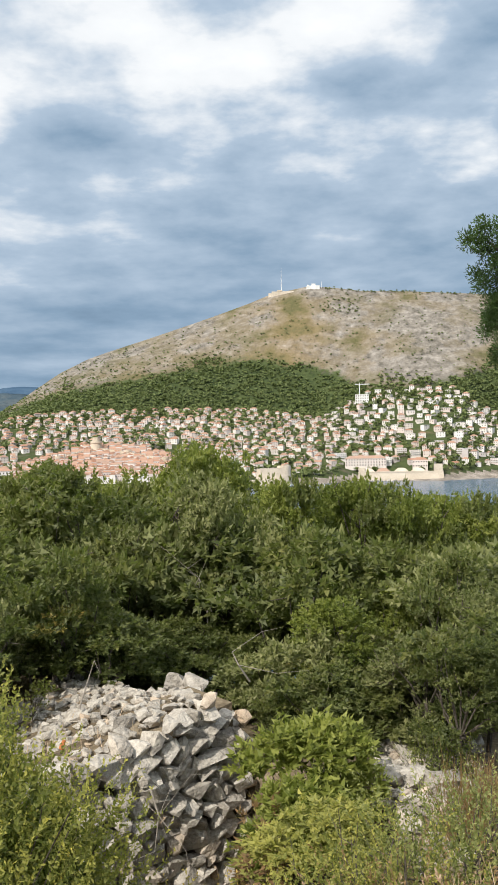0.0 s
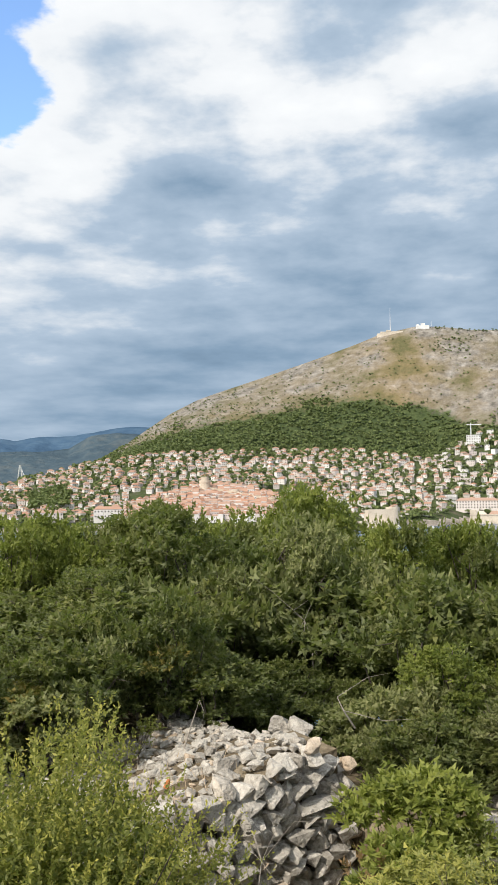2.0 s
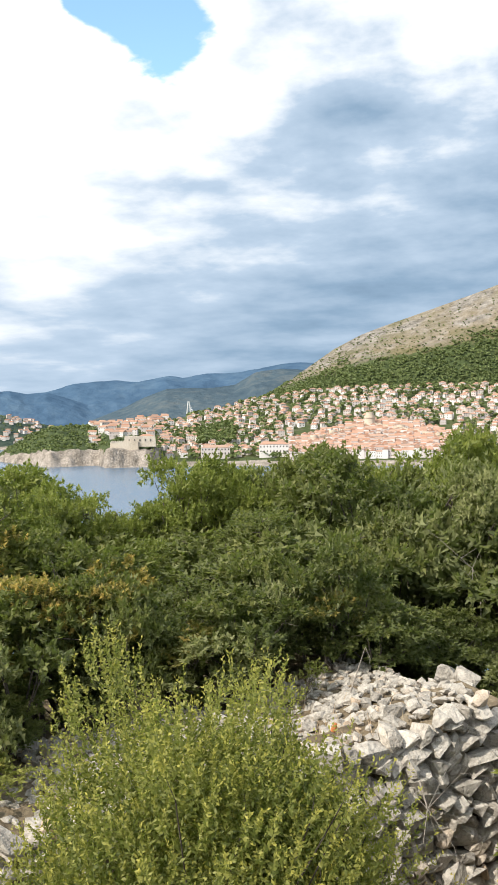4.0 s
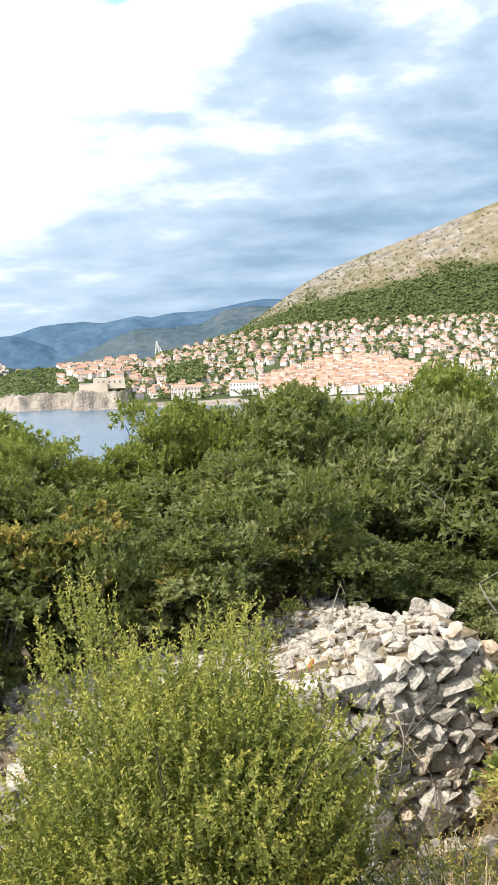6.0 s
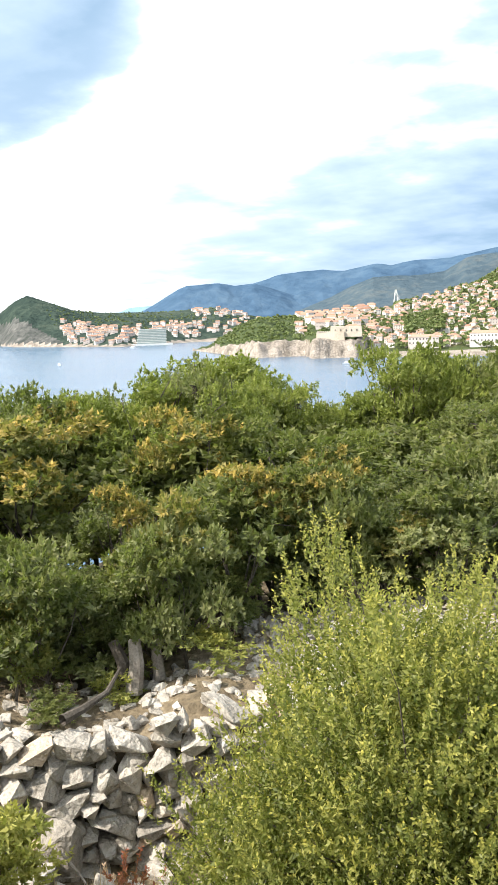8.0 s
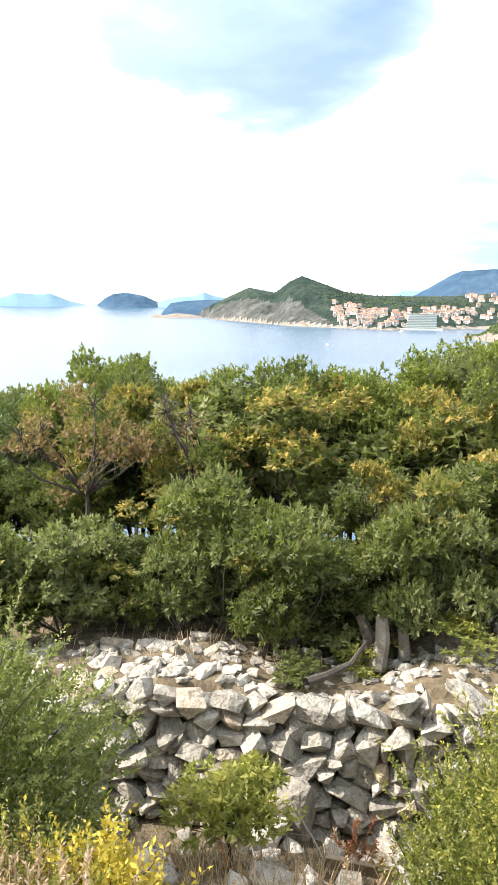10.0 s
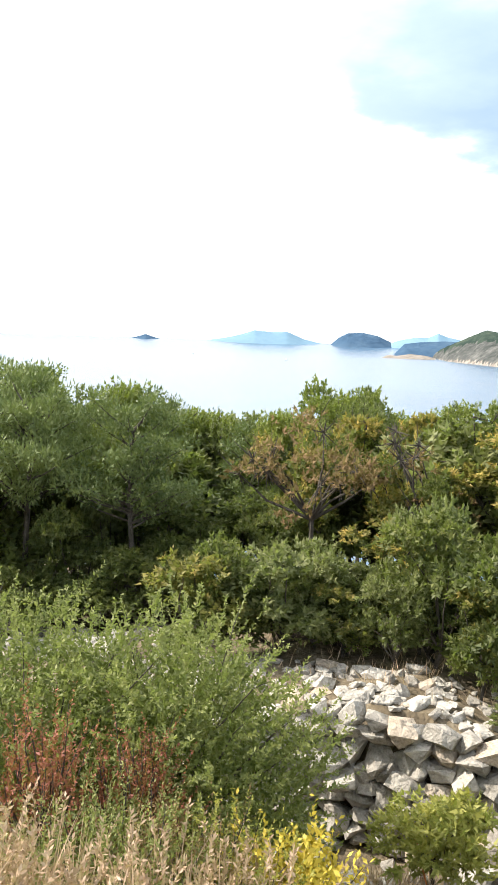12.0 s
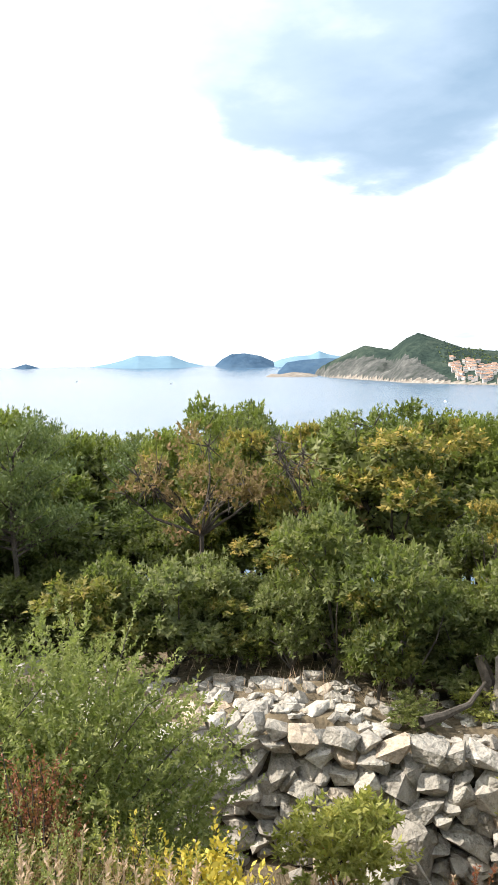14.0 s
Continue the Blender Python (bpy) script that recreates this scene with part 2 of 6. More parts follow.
M_PLASTER = material("house_plaster", own_tone([(0.0, (0.752, 0.712, 0.684)), (0.35, (0.790, 0.771, 0.760)), (0.6, (0.712, 0.616, 0.578)), (0.8, (0.578, 0.520, 0.511)), (1.0, (0.712, 0.664, 0.607))]), 0.9, 0.0)
M_ROOF = material("clay_roof_tiles", own_tone([(0.0, (0.336, 0.160, 0.096)), (0.4, (0.400, 0.232, 0.160)), (0.7, (0.304, 0.192, 0.144)), (1.0, (0.432, 0.272, 0.192))]), 0.9, 0.0)
M_OLDROOF = material("old_town_roof_tiles", own_tone([(0.0, (0.395, 0.205, 0.129)), (0.5, (0.441, 0.266, 0.190)), (1.0, (0.380, 0.251, 0.190))]), 0.9, 0.0)
M_OLDWALL = material("fortress_limestone", noisy(0.05, 0.7, [(0.3, (0.40, 0.34, 0.26)), (0.5, (0.56, 0.49, 0.40)), (0.7, (0.66, 0.60, 0.51))]), 0.9, 0.3, 1.0)
M_CONCRETE = material("white_concrete", noisy(0.1, 2.0, [(0.3, (0.55, 0.55, 0.54)), (0.6, (0.74, 0.74, 0.73))]), 0.8)
M_GLASS = material("window_glass", noisy(0.1, 1.0, [(0.3, (0.26, 0.33, 0.31)), (0.7, (0.38, 0.45, 0.43))]), 0.15, 0.0, 1.0, 0.5)
M_SHUTTER = material("dark_window", noisy(0.5, 3.0, [(0.3, (0.05, 0.05, 0.045)), (0.7, (0.12, 0.11, 0.10))]), 0.7)
M_STEEL = material("painted_steel", noisy(0.2, 3.0, [(0.3, (0.55, 0.57, 0.6)), (0.7, (0.75, 0.76, 0.78))]), 0.5)
M_BOAT = material("boat_gelcoat", noisy(0.3, 3.0, [(0.3, (0.75, 0.76, 0.78)), (0.7, (0.84, 0.84, 0.84))]), 0.35)

# ---- mesh helpers ----
def mesh_of(name, verts, faces, mats, smooth=False, index=None, fields=None):
    """A mesh from arrays of corners and faces. fields: float values by corner."""
    me = bpy.data.meshes.new(name)
    verts = np.asarray(verts, dtype=np.float32)
    if isinstance(faces, np.ndarray):
        n, k = faces.shape
        me.vertices.add(len(verts))
        me.vertices.foreach_set("co", verts.ravel())
        me.loops.add(n * k)
        me.loops.foreach_set("vertex_index", faces.astype(np.int32).ravel())
        me.polygons.add(n)
        me.polygons.foreach_set("loop_start", np.arange(0, n * k, k, dtype=np.int32))
        me.polygons.foreach_set("loop_total", np.full(n, k, dtype=np.int32))
        me.update(calc_edges=True)
    else:
        me.from_pydata(verts.tolist(), [], faces)
    for m in mats:
        me.materials.append(m)
    if index is not None:
        me.polygons.foreach_set("material_index", np.asarray(index, dtype=np.int32))
    if smooth:
        me.polygons.foreach_set("use_smooth", np.ones(len(me.polygons), dtype=bool))
    for key, values in (fields or {}).items():
        me.attributes.new(key, "FLOAT", "POINT").data.foreach_set("value", np.asarray(values, dtype=np.float32))
    me.update()
    return me


def part(name, me, parent=None, label="", at=None):
    ob = new(name, me)
    if parent is not None:
        ob.parent = parent
    if at is not None:
        ob.matrix_basis = at
    return tagged(ob, label) if label else ob


def thing(name, label, category, group="", at=None, kind="", data=None):
    ob = new(name, data)
    if at is not None:
        ob.matrix_basis = at
    return tagged(ob, label, category, group, kind)


def solid(boxes, mats, bevel=0.0):
    """One mesh of boxes: (x0, x1, y0, y1, z0, z1[, material index]); edges bevelled."""
    bm = bmesh.new()
    for b in boxes:
        made = bmesh.ops.create_cube(bm, size=1.0, matrix=Matrix.LocRotScale(((b[0] + b[1]) / 2, (b[2] + b[3]) / 2, (b[4] + b[5]) / 2), None, (b[1] - b[0], b[3] - b[2], b[5] - b[4])))
        for f in {f for v in made["verts"] for f in v.link_faces}:
            f.material_index = b[6] if len(b) > 6 else 0
    if bevel:
        bmesh.ops.bevel(bm, geom=bm.edges[:], offset=bevel, segments=1, affect="EDGES")
    me = bpy.data.meshes.new("solid")
    bm.to_mesh(me)
    bm.free()
    for m in mats:
        me.materials.append(m)
    return me


def prism(rings, mats, caps=True):
    """A mesh through rings of equal corner number, from below upwards."""
    k = len(rings[0])
    verts = [p for r in rings for p in r]
    faces = [(i * k + j, i * k + (j + 1) % k, (i + 1) * k + (j + 1) % k, (i + 1) * k + j) for i in range(len(rings) - 1) for j in range(k)]
    if caps:
        faces += [tuple(range(k))[::-1], tuple(range((len(rings) - 1) * k, len(rings) * k))]
    return mesh_of("prism", verts, faces, mats)


def circle(r, z, n=16, cx=0.0, cy=0.0, turn=0.0):
    return [(cx + r * math.cos(turn + i * math.tau / n), cy + r * math.sin(turn + i * math.tau / n), z) for i in range(n)]


def curve(x, stops):
    """Value of a profile given by (x, y) stops."""
    xs, ys = zip(*sorted(stops))
    return np.interp(x, xs, ys)


def fbm(x, y, seed=0.0, octaves=4):
    return noise.fractal(Vector((x, y, seed)), 1.0, 2.0, octaves)


# ---- sea ----
def sea():
    rings = np.concatenate([np.linspace(60, 3600, 60), np.linspace(3640, 4850, 30)])
    n = 180
    a = np.linspace(0, math.tau, n, endpoint=False)
    z = np.where(rings > 3600, 42.0 * ((np.maximum(rings, 3600) - 3600) / 1250.0) ** 2, 0.0)  # the far rim comes up to the horizon's true height
    verts = np.stack([np.outer(rings, -np.sin(a)), np.outer(rings, np.cos(a)), np.repeat(z[:, None], n, 1)], 2).reshape(-1, 3)
    i, j = np.meshgrid(np.arange(len(rings) - 1), np.arange(n), indexing="ij")
    q = np.stack([i * n + j, i * n + (j + 1) % n, (i + 1) * n + (j + 1) % n, (i + 1) * n + j], 2).reshape(-1, 4)[:, ::-1]
    tagged(new("water", mesh_of("water", verts, q, [M_SEA], True)), "calm blue-grey sea reaching the horizon", "sea", kind="structure")


sea()


# ---- far land: heights by bearing and distance from the lookout ----
def land_sheet(name, az0, az1, d0, d1, na, nd, height, mats, cover=None, which=None):
    az, ds = np.linspace(az0, az1, na), np.linspace(d0, d1, nd)
    verts, cov = [], []
    for d in ds:
        for a in az:
            p = polar(a, d)
            z = height(a, d, p)
            verts.append((p.x, p.y, z))
            cov.append(cover(a, d, p) if cover else 0.0)
    i, j = np.meshgrid(np.arange(nd - 1), np.arange(na - 1), indexing="ij")
    q = np.stack([i * na + j, (i + 1) * na + j, (i + 1) * na + j + 1, i * na + j + 1], 2).reshape(-1, 4)
    index = [which(az[k % (na - 1)], ds[k // (na - 1)]) for k in range(len(q))] if which else None
    return new(name, mesh_of(name, np.array(verts), q, mats, True, index, {"cover": cov}))


RIDGE_D = 2150.0
RIDGE = [(-30, 8.3), (-16.1, 8.85), (-14.4, 9.0), (-10.6, 9.35), (-7.7, 9.5), (-5.7, 9.8), (-4.2, 9.9), (-1.8, 9.45), (-0.5, 8.95), (2.3, 8.0), (5.4, 7.0), (9.0, 5.85), (10.1, 5.45), (11.8, 4.6), (13.8, 3.25), (15.5, 2.0), (16.6, 1.4), (18.5, 0.9), (22, 0.2), (26, -0.6), (30, -1.2)]
TOWN_TOP = [(-30, 2.4), (-15.6, 2.2), (-14.1, 3.2), (-10.4, 3.3), (-7.5, 3.0), (-4.6, 1.8), (0, 2.2), (5, 2.2), (10, 2.1), (14, 1.8), (17, 1.35), (19.5, 0.75), (21.7, 0.2), (24, 0.1), (26, -0.3), (28, -0.9)]
SHORE = [(-30, 1430), (-15.9, 1440), (-12.8, 1370), (-7.4, 1390), (-5.5, 1330), (-0.6, 1270), (6, 1250), (14, 1260), (22, 1290), (26.7, 1300), (27.3, 1420), (30, 1800)]
TOWN_D = 1780.0


def rise(el, d):
    return EYE + d * math.tan(radians(el))


def mainland_z(a, d, p):
    shore, top, ridge = curve(a, SHORE), rise(curve(a, TOWN_TOP), TOWN_D), rise(curve(a, RIDGE), RIDGE_D)
    rough = fbm(p.x / 160, p.y / 160, 3.0)
    if d < shore:
        return max(-8.0, (d - shore) * 0.4) + 0.0
    if d < shore + 25:
        return 5.0 * (d - shore) / 25
    if d < TOWN_D:
        f = (d - shore - 25) / (TOWN_D - shore - 25)
        return 5.0 + (top - 5.0) * (0.8 * f + 0.2 * f * f) + rough * 3.0 * f
    if d < RIDGE_D:
        f = (d - TOWN_D) / (RIDGE_D - TOWN_D)
        return top + (ridge - top) * (1.08 * f - 0.08 * f * f * f) + rough * 7.0 * math.sin(math.pi * f)
    f = (d - RIDGE_D) / 500
    return ridge - 90.0 * f * f - 10 * f + rough * 4 * min(f, 1)


def wood_line(a):
    """Elevation up to which the pine wood climbs the hill, degrees."""
    return curve(a, [(-30, 4.2), (-16, 4.4), (-12, 3.3), (-8, 3.4), (-4.7, 4.7), (-0.7, 5.4), (3, 5.0), (6.7, 4.25), (10, 3.7), (13.5, 2.6), (15, 2.0), (17, 1.2), (30, 5)])


def mainland_cover(a, d, p):
    el = math.degrees(math.atan2(mainland_z(a, d, p) - EYE, d))
    if d < TOWN_D - 10:
        return 0.62
    return min(1.0, max(0.0, 0.5 + (wood_line(a) - el) * 0.45))


mainland = land_sheet("ground", -32, 30, 1200, 2650, 250, 120, mainland_z, [M_HILL, M_CLIFF], mainland_cover, lambda a, d: int(curve(a, SHORE) - 40 < d < curve(a, SHORE) + 30))
tagged(mainland, "bare limestone mountain with a pine wood and town slope", "mountain", kind="structure")

# the rocky promontory with the fort, and the green park hill behind it
CAPE_SHORE = [(22.9, 1500), (23.2, 1325), (23.8, 1290), (26.7, 1285), (27.1, 1370), (30.2, 1345), (32.3, 1500), (33.4, 1620), (34.6, 1750)]
CAPE_TOP = [(22, 26), (23.5, 24), (26.3, 27), (27.1, 24), (29, 24), (31, 21), (32.5, 14), (33.6, 5), (34.5, -5)]


def cape_z(a, d, p):
    shore, top = curve(a, CAPE_SHORE), curve(a, CAPE_TOP)
    crag = fbm(p.x / 22, p.y / 22, 8.0, 5)
    if d < shore:
        return -6.0
    f = min(1.0, (d - shore) / 38.0)
    z = -6 + (top + 6) * f ** 0.75 + crag * 13.0 * math.sin(math.pi * min(f, 0.9))
    hill = curve(a, [(22, 50), (25, 56), (28, 57), (30, 54), (31.5, 38), (33, 8), (34, -12)])
    g = min(1.0, max(0.0, (d - shore - 45) / 330.0))
    z = z + (hill - top) * g * g * (3 - 2 * g) + crag * 1.5
    return z if d < 1900 else z - (d - 1900) * 0.25


def cape_cover(a, d, p):
    return 1.0 if d > curve(a, CAPE_SHORE) + 42 else 0.0


cape = land_sheet("ground", 22.4, 34.6, 1270, 2150, 130, 110, cape_z, [M_HILL, M_CLIFF], cape_cover, lambda a, d: int(d < curve(a, CAPE_SHORE) + 44))
tagged(cape, "pale rocky promontory with green park hill behind", "headland", kind="structure")

# the peninsula across the bay
PEN_SHORE = [(25, 2250), (31, 2300), (33.9, 2330), (36, 2240), (38.9, 2110), (42, 2250), (45.5, 2430), (49.4, 3050), (50.2, 3200), (51.2, 3800), (52, 4200)]
PEN_SKY = [(25, 0.0), (27.5, -0.4), (30.3, -0.05), (32.8, 0.6), (36, 0.4), (40, 0.45), (41.8, 0.65), (43.6, 1.3), (44.6, 1.66), (45.4, 1.3), (46.3, 0.6), (47.2, 0.75), (48, 0.9), (49.3, 0.3), (50.4, -0.25), (51.2, -0.6), (52, -1.0)]


def pen_z(a, d, p):
    shore = curve(a, PEN_SHORE)
    far = max(shore + 550, 2850)
    sky = rise(curve(a, PEN_SKY), far)
    crag = fbm(p.x / 60, p.y / 60, 5.0, 5)
    if d < shore:
        return -6.0
    f = min(1.0, (d - shore) / (far - shore))
    steep = curve(a, [(25, 0.8), (41, 0.75), (44, 0.85), (50, 0.55)])
    z = -6 + (sky + 6) * f ** steep + crag * curve(a, [(25, 9), (42, 9), (46, 20), (50, 18)]) * math.sin(math.pi * f)
    return z if d < far else sky - (d - far) * 0.12


def pen_cover(a, d, p):
    shore = curve(a, PEN_SHORE)
    return min(1.0, max(0.0, (d - shore - curve(a, [(25, 40), (40, 60), (44, 30), (50, 30)])) / 330.0))


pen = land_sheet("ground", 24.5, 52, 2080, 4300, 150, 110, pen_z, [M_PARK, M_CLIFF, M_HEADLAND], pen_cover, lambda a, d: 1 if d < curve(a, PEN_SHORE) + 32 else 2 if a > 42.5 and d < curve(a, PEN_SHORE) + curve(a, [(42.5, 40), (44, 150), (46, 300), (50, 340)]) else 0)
tagged(pen, "wooded peninsula with rocky shore across the bay", "headland", kind="structure")


def range_of(name, az0, az1, d, sky, mat, label, category, depth=350.0, base=-10.0, na=160, wild=0.05):
    """A distant range or island: rises from its foot to its skyline and falls behind it."""
    az = np.linspace(az0, az1, na)
    rows = [(k / 16, (k / 16) ** 0.85) for k in range(17)] + [(1.3, 0.6)]
    verts = []
    for f, h in rows:
        for a in az:
            dd = d + depth * (f - 1.0)
            top = rise(curve(a, sky), d)
            p = polar(a, dd)
            w = 1.0 + wild * fbm(p.x / 300, p.y / 300, d / 97.0, 6) * (1.5 * math.sin(math.pi * min(f, 1.0)) + 0.35)
            verts.append((p.x, p.y, base + (top - base) * h * w))
    i, j = np.meshgrid(np.arange(len(rows) - 1), np.arange(na - 1), indexing="ij")
    q = np.stack([i * na + j, (i + 1) * na + j, (i + 1) * na + j + 1, i * na + j + 1], 2).reshape(-1, 4)
    return tagged(new(name, mesh_of(name, np.array(verts), q, [mat], True)), label, category, kind="structure")


# distant land: most of these take their haze from the material's colour
range_of("backdrop", 12, 29, 3300, [(12, 3.0), (15.3, 3.35), (17, 3.1), (18.3, 2.4), (20.5, 2.2), (22.7, 2.2), (24.1, 1.65), (25.4, 1.0), (27.5, 0.2), (29, -0.8)], M_MIDHILL, "scrub-covered hill in haze-blue colour behind the town", "hill", 700, 20, wild=0.14)
range_of("backdrop", 10, 42, 4300, [(10, 3.8), (15.3, 3.6), (17.9, 3.25), (20.1, 3.12), (21.6, 2.78), (22.6, 2.93), (24.6, 2.66), (25.9, 2.78), (27.3, 2.72), (28.6, 2.55), (30.3, 2.0), (32, 1.2), (35, 0.6), (42, -0.5)], M_FAR, "distant mountain range in haze-blue colour", "mountain", 700, 0, wild=0.11)
range_of("backdrop", 26, 42, 4000, [(26, 0.6), (29, 1.55), (30.3, 1.98), (31.6, 1.9), (32.6, 2.1), (34.6, 1.97), (35.1, 1.8), (36.7, 0.9), (37.7, 0.35), (42, -0.6)], M_FAR, "distant ridge in haze-blue colour beyond the bay", "mountain", 500, 0, wild=0.10)
range_of("backdrop", 35, 42, 4560, [(35, 0.3), (36.6, 0.8), (38.3, 0.72), (39.3, 0.3), (42, -0.6)], M_ISLE, "far mountain in pale haze colour", "mountain", 300, 0, wild=0.02)
range_of("backdrop", 53.4, 57.7, 4790, [(53.4, -0.36), (53.9, -0.05), (54.7, 0.3), (55.7, 0.48), (56.6, 0.42), (57.2, 0.1), (57.7, -0.36)], M_FAR, "haze-blue wooded island on the horizon", "island", 250, 0, 60, 0.03)
range_of("backdrop", 49, 54.4, 4770, [(49, 0.1), (50.3, 0.35), (50.9, 0.57), (51.5, 0.3), (52.5, 0.25), (53.4, 0.05), (54.4, -0.36)], M_ISLE, "island chain in pale haze blue on the horizon", "island", 200, 0, 60, 0.03)
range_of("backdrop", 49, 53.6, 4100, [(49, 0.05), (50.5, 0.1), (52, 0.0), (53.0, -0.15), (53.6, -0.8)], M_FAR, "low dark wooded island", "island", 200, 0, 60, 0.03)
range_of("backdrop", 58.0, 66.0, 4810, [(58.0, -0.36), (59.4, -0.05), (60.5, 0.39), (61.4, 0.33), (62.6, 0.42), (63.4, 0.15), (64.3, -0.08), (66.0, -0.36)], M_ISLE, "island in pale haze blue far out at sea", "island", 200, 0, 60, 0.03)
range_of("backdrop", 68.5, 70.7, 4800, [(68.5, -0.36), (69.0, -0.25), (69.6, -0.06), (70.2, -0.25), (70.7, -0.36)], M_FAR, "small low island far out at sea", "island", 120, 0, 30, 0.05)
range_of("backdrop", 51.0, 54.5, 3500, [(51.0, -1.0), (51.6, -0.86), (52.6, -0.76), (53.4, -0.9), (54.0, -0.86), (54.5, -1.1)], M_CLIFF, "low bare rocky islets", "islet", 90, -3, 60, 0.3)

# ---- the lookout: ground and dry stone wall ----
WALL_AZ, WALL_D = 44.0, 7.1
N_DIR, S_DIR = polar(WALL_AZ, 1.0), polar(WALL_AZ + 90, 1.0)  # away from the lookout; along the wall, leftwards
S0, S1 = -6.95, 3.6  # the wall's two ends


def wall_top(s):
    return curve(s, [(-7, -2.72), (-6, -2.84), (-5, -3.05), (-4, -3.08), (-1.4, -3.14), (-0.4, -3.34), (0.3, -3.28), (1.2, -3.16), (2.2, -3.2), (3.6, -3.36), (5, -3.62), (8, -4.0)])


def wall_foot(s):
    return curve(s, [(-7, -5.0), (-4, -4.85), (-1, -4.45), (2, -4.25), (5, -4.1)])


def ground_z(x, y):
    """Height of the ground by the plan."""
    p = Vector((x, y, 0))
    u, s, r = p.dot(N_DIR), p.dot(S_DIR), p.length
    bumps = 0.10 * fbm(x / 1.3, y / 1.3, 1.0) + 0.05 * fbm(x * 2, y * 2, 2.0)
    fade = min(1.0, r / 3.0)
    open_slope = curve(r, [(0, -1.68), (1.0, -1.7), (3.5, -2.75), (6, -3.2), (9, -3.45), (14, -4.3), (24, -6.5), (40, -12), (75, -30), (130, -55), (190, -75), (800, -80)])
    front = curve(u, [(-6, -1.2), (0, -1.68), (1.0, -1.75), (4.5, -3.4), (WALL_D - 0.6, 0)])
    foot = wall_foot(s)
    f = min(1.0, max(0.0, (u - 1.0) / (WALL_D - 1.4)))
    front = -1.75 + (foot + 1.75) * f ** 0.9 if u > 1.0 else curve(u, [(-6, -1.2), (0, -1.66), (1.0, -1.75)])
    behind = curve(u, [(0, 0), (WALL_D, 0.0), (11, -0.25), (16, -1.0), (24, -3.2), (40, -9), (75, -27), (130, -52), (190, -72), (800, -78)]) + wall_top(s) - 0.08
    w = min(1.0, max(0.0, (u - WALL_D - 0.12) / 0.25))
    walled = front * (1 - w) + behind * w
    k = min(1.0, max(0.0, (s - S0 + 0.1) / 0.5))
    k = k * k * (3 - 2 * k)
    return EYE + open_slope * (1 - k) + walled * k + bumps * fade


def near_ground():
    rings = np.concatenate([[0.0], np.linspace(0.5, 6.4, 24), np.linspace(6.55, 9.6, 24), np.linspace(9.9, 20, 24), np.geomspace(21, 780, 30)])
    a = np.concatenate([np.linspace(-90, 130, 260), np.linspace(130, 270, 60)[1:]])
    n = len(a)

    def height(b, d):
        # the hill falls away to the sea behind the lookout as well
        rear = min(1.0, max(0.0, min(b - 130, 270 - b) / 30))
        p = polar(b, d)
        return (p.x, p.y, max(ground_z(p.x, p.y) - rear * max(0.0, d - 60) * 0.25, -20))

    verts = [height(b, d) for d in rings for b in a]
    i, j = np.meshgrid(np.arange(len(rings) - 1), np.arange(n - 1), indexing="ij")
    q = np.stack([i * n + j, (i + 1) * n + j, (i + 1) * n + j + 1, i * n + j + 1], 2).reshape(-1, 4)
    tagged(new("ground", mesh_of("ground", np.array(verts), q, [M_EARTH], True)), "dry stony hilltop earth sloping to the sea", "ground", kind="structure")


near_ground()

rng = np.random.default_rng(11)


def rock_mesh(name, seed, points=15, flat=1.0):
    """A broken limestone block: a rough hull, about one unit across."""
    r = np.random.default_rng(seed)
    bm = bmesh.new()
    while len(bm.verts) < points:
        p = r.normal(size=3)
        p = p / (np.abs(p) ** 5.0).sum() ** (1 / 5.0) * 0.5 * r.uniform(0.66, 1.0)
        bm.verts.new(p)
    hull = bmesh.ops.convex_hull(bm, input=bm.verts[:])
    bmesh.ops.delete(bm, geom=[v for v in bm.verts if not v.link_faces], context="VERTS")
    lo = [min(v.co[k] for v in bm.verts) for k in range(3)]
    hi = [max(v.co[k] for v in bm.verts) for k in range(3)]
    for v in bm.verts:
        for k in range(3):
            v.co[k] = (v.co[k] - lo[k]) / (hi[k] - lo[k]) - 0.5
    me = bpy.data.meshes.new(name)
    bm.to_mesh(me)
    bm.free()
    me.materials.append(M_STONE)
    return me


ROCKS = [rock_mesh("stone", 100 + k, 14 + k % 6) for k in range(18)]
ROCK_NP = []
for me in ROCKS:
    ROCK_NP.append((np.array([v.co[:] for v in me.vertices]), [tuple(p.vertices) for p in me.polygons]))


def joined_rocks(name, spots, label, category="stones", parent=None):
    """Many loose stones in one mesh. spots: (x, y, z, size x, y, z, turn)."""
    verts, faces, n = [], [], 0
    for k, (x, y, z, a, b, c, e) in enumerate(spots):
        v, fs = ROCK_NP[k % len(ROCK_NP)]
        m = np.array((Euler(e).to_matrix()))
        verts.append((v * (a, b, c)) @ m.T + (x, y, z))
        faces += [tuple(i + n for i in f) for f in fs]
        n += len(v)
    me = mesh_of(name, np.concatenate(verts), faces, [M_STONE])
    if parent is not None:
        return tagged(part(name, me, parent, label), kind="stuff")
    return tagged(new(name, me), label, category, kind="stuff")


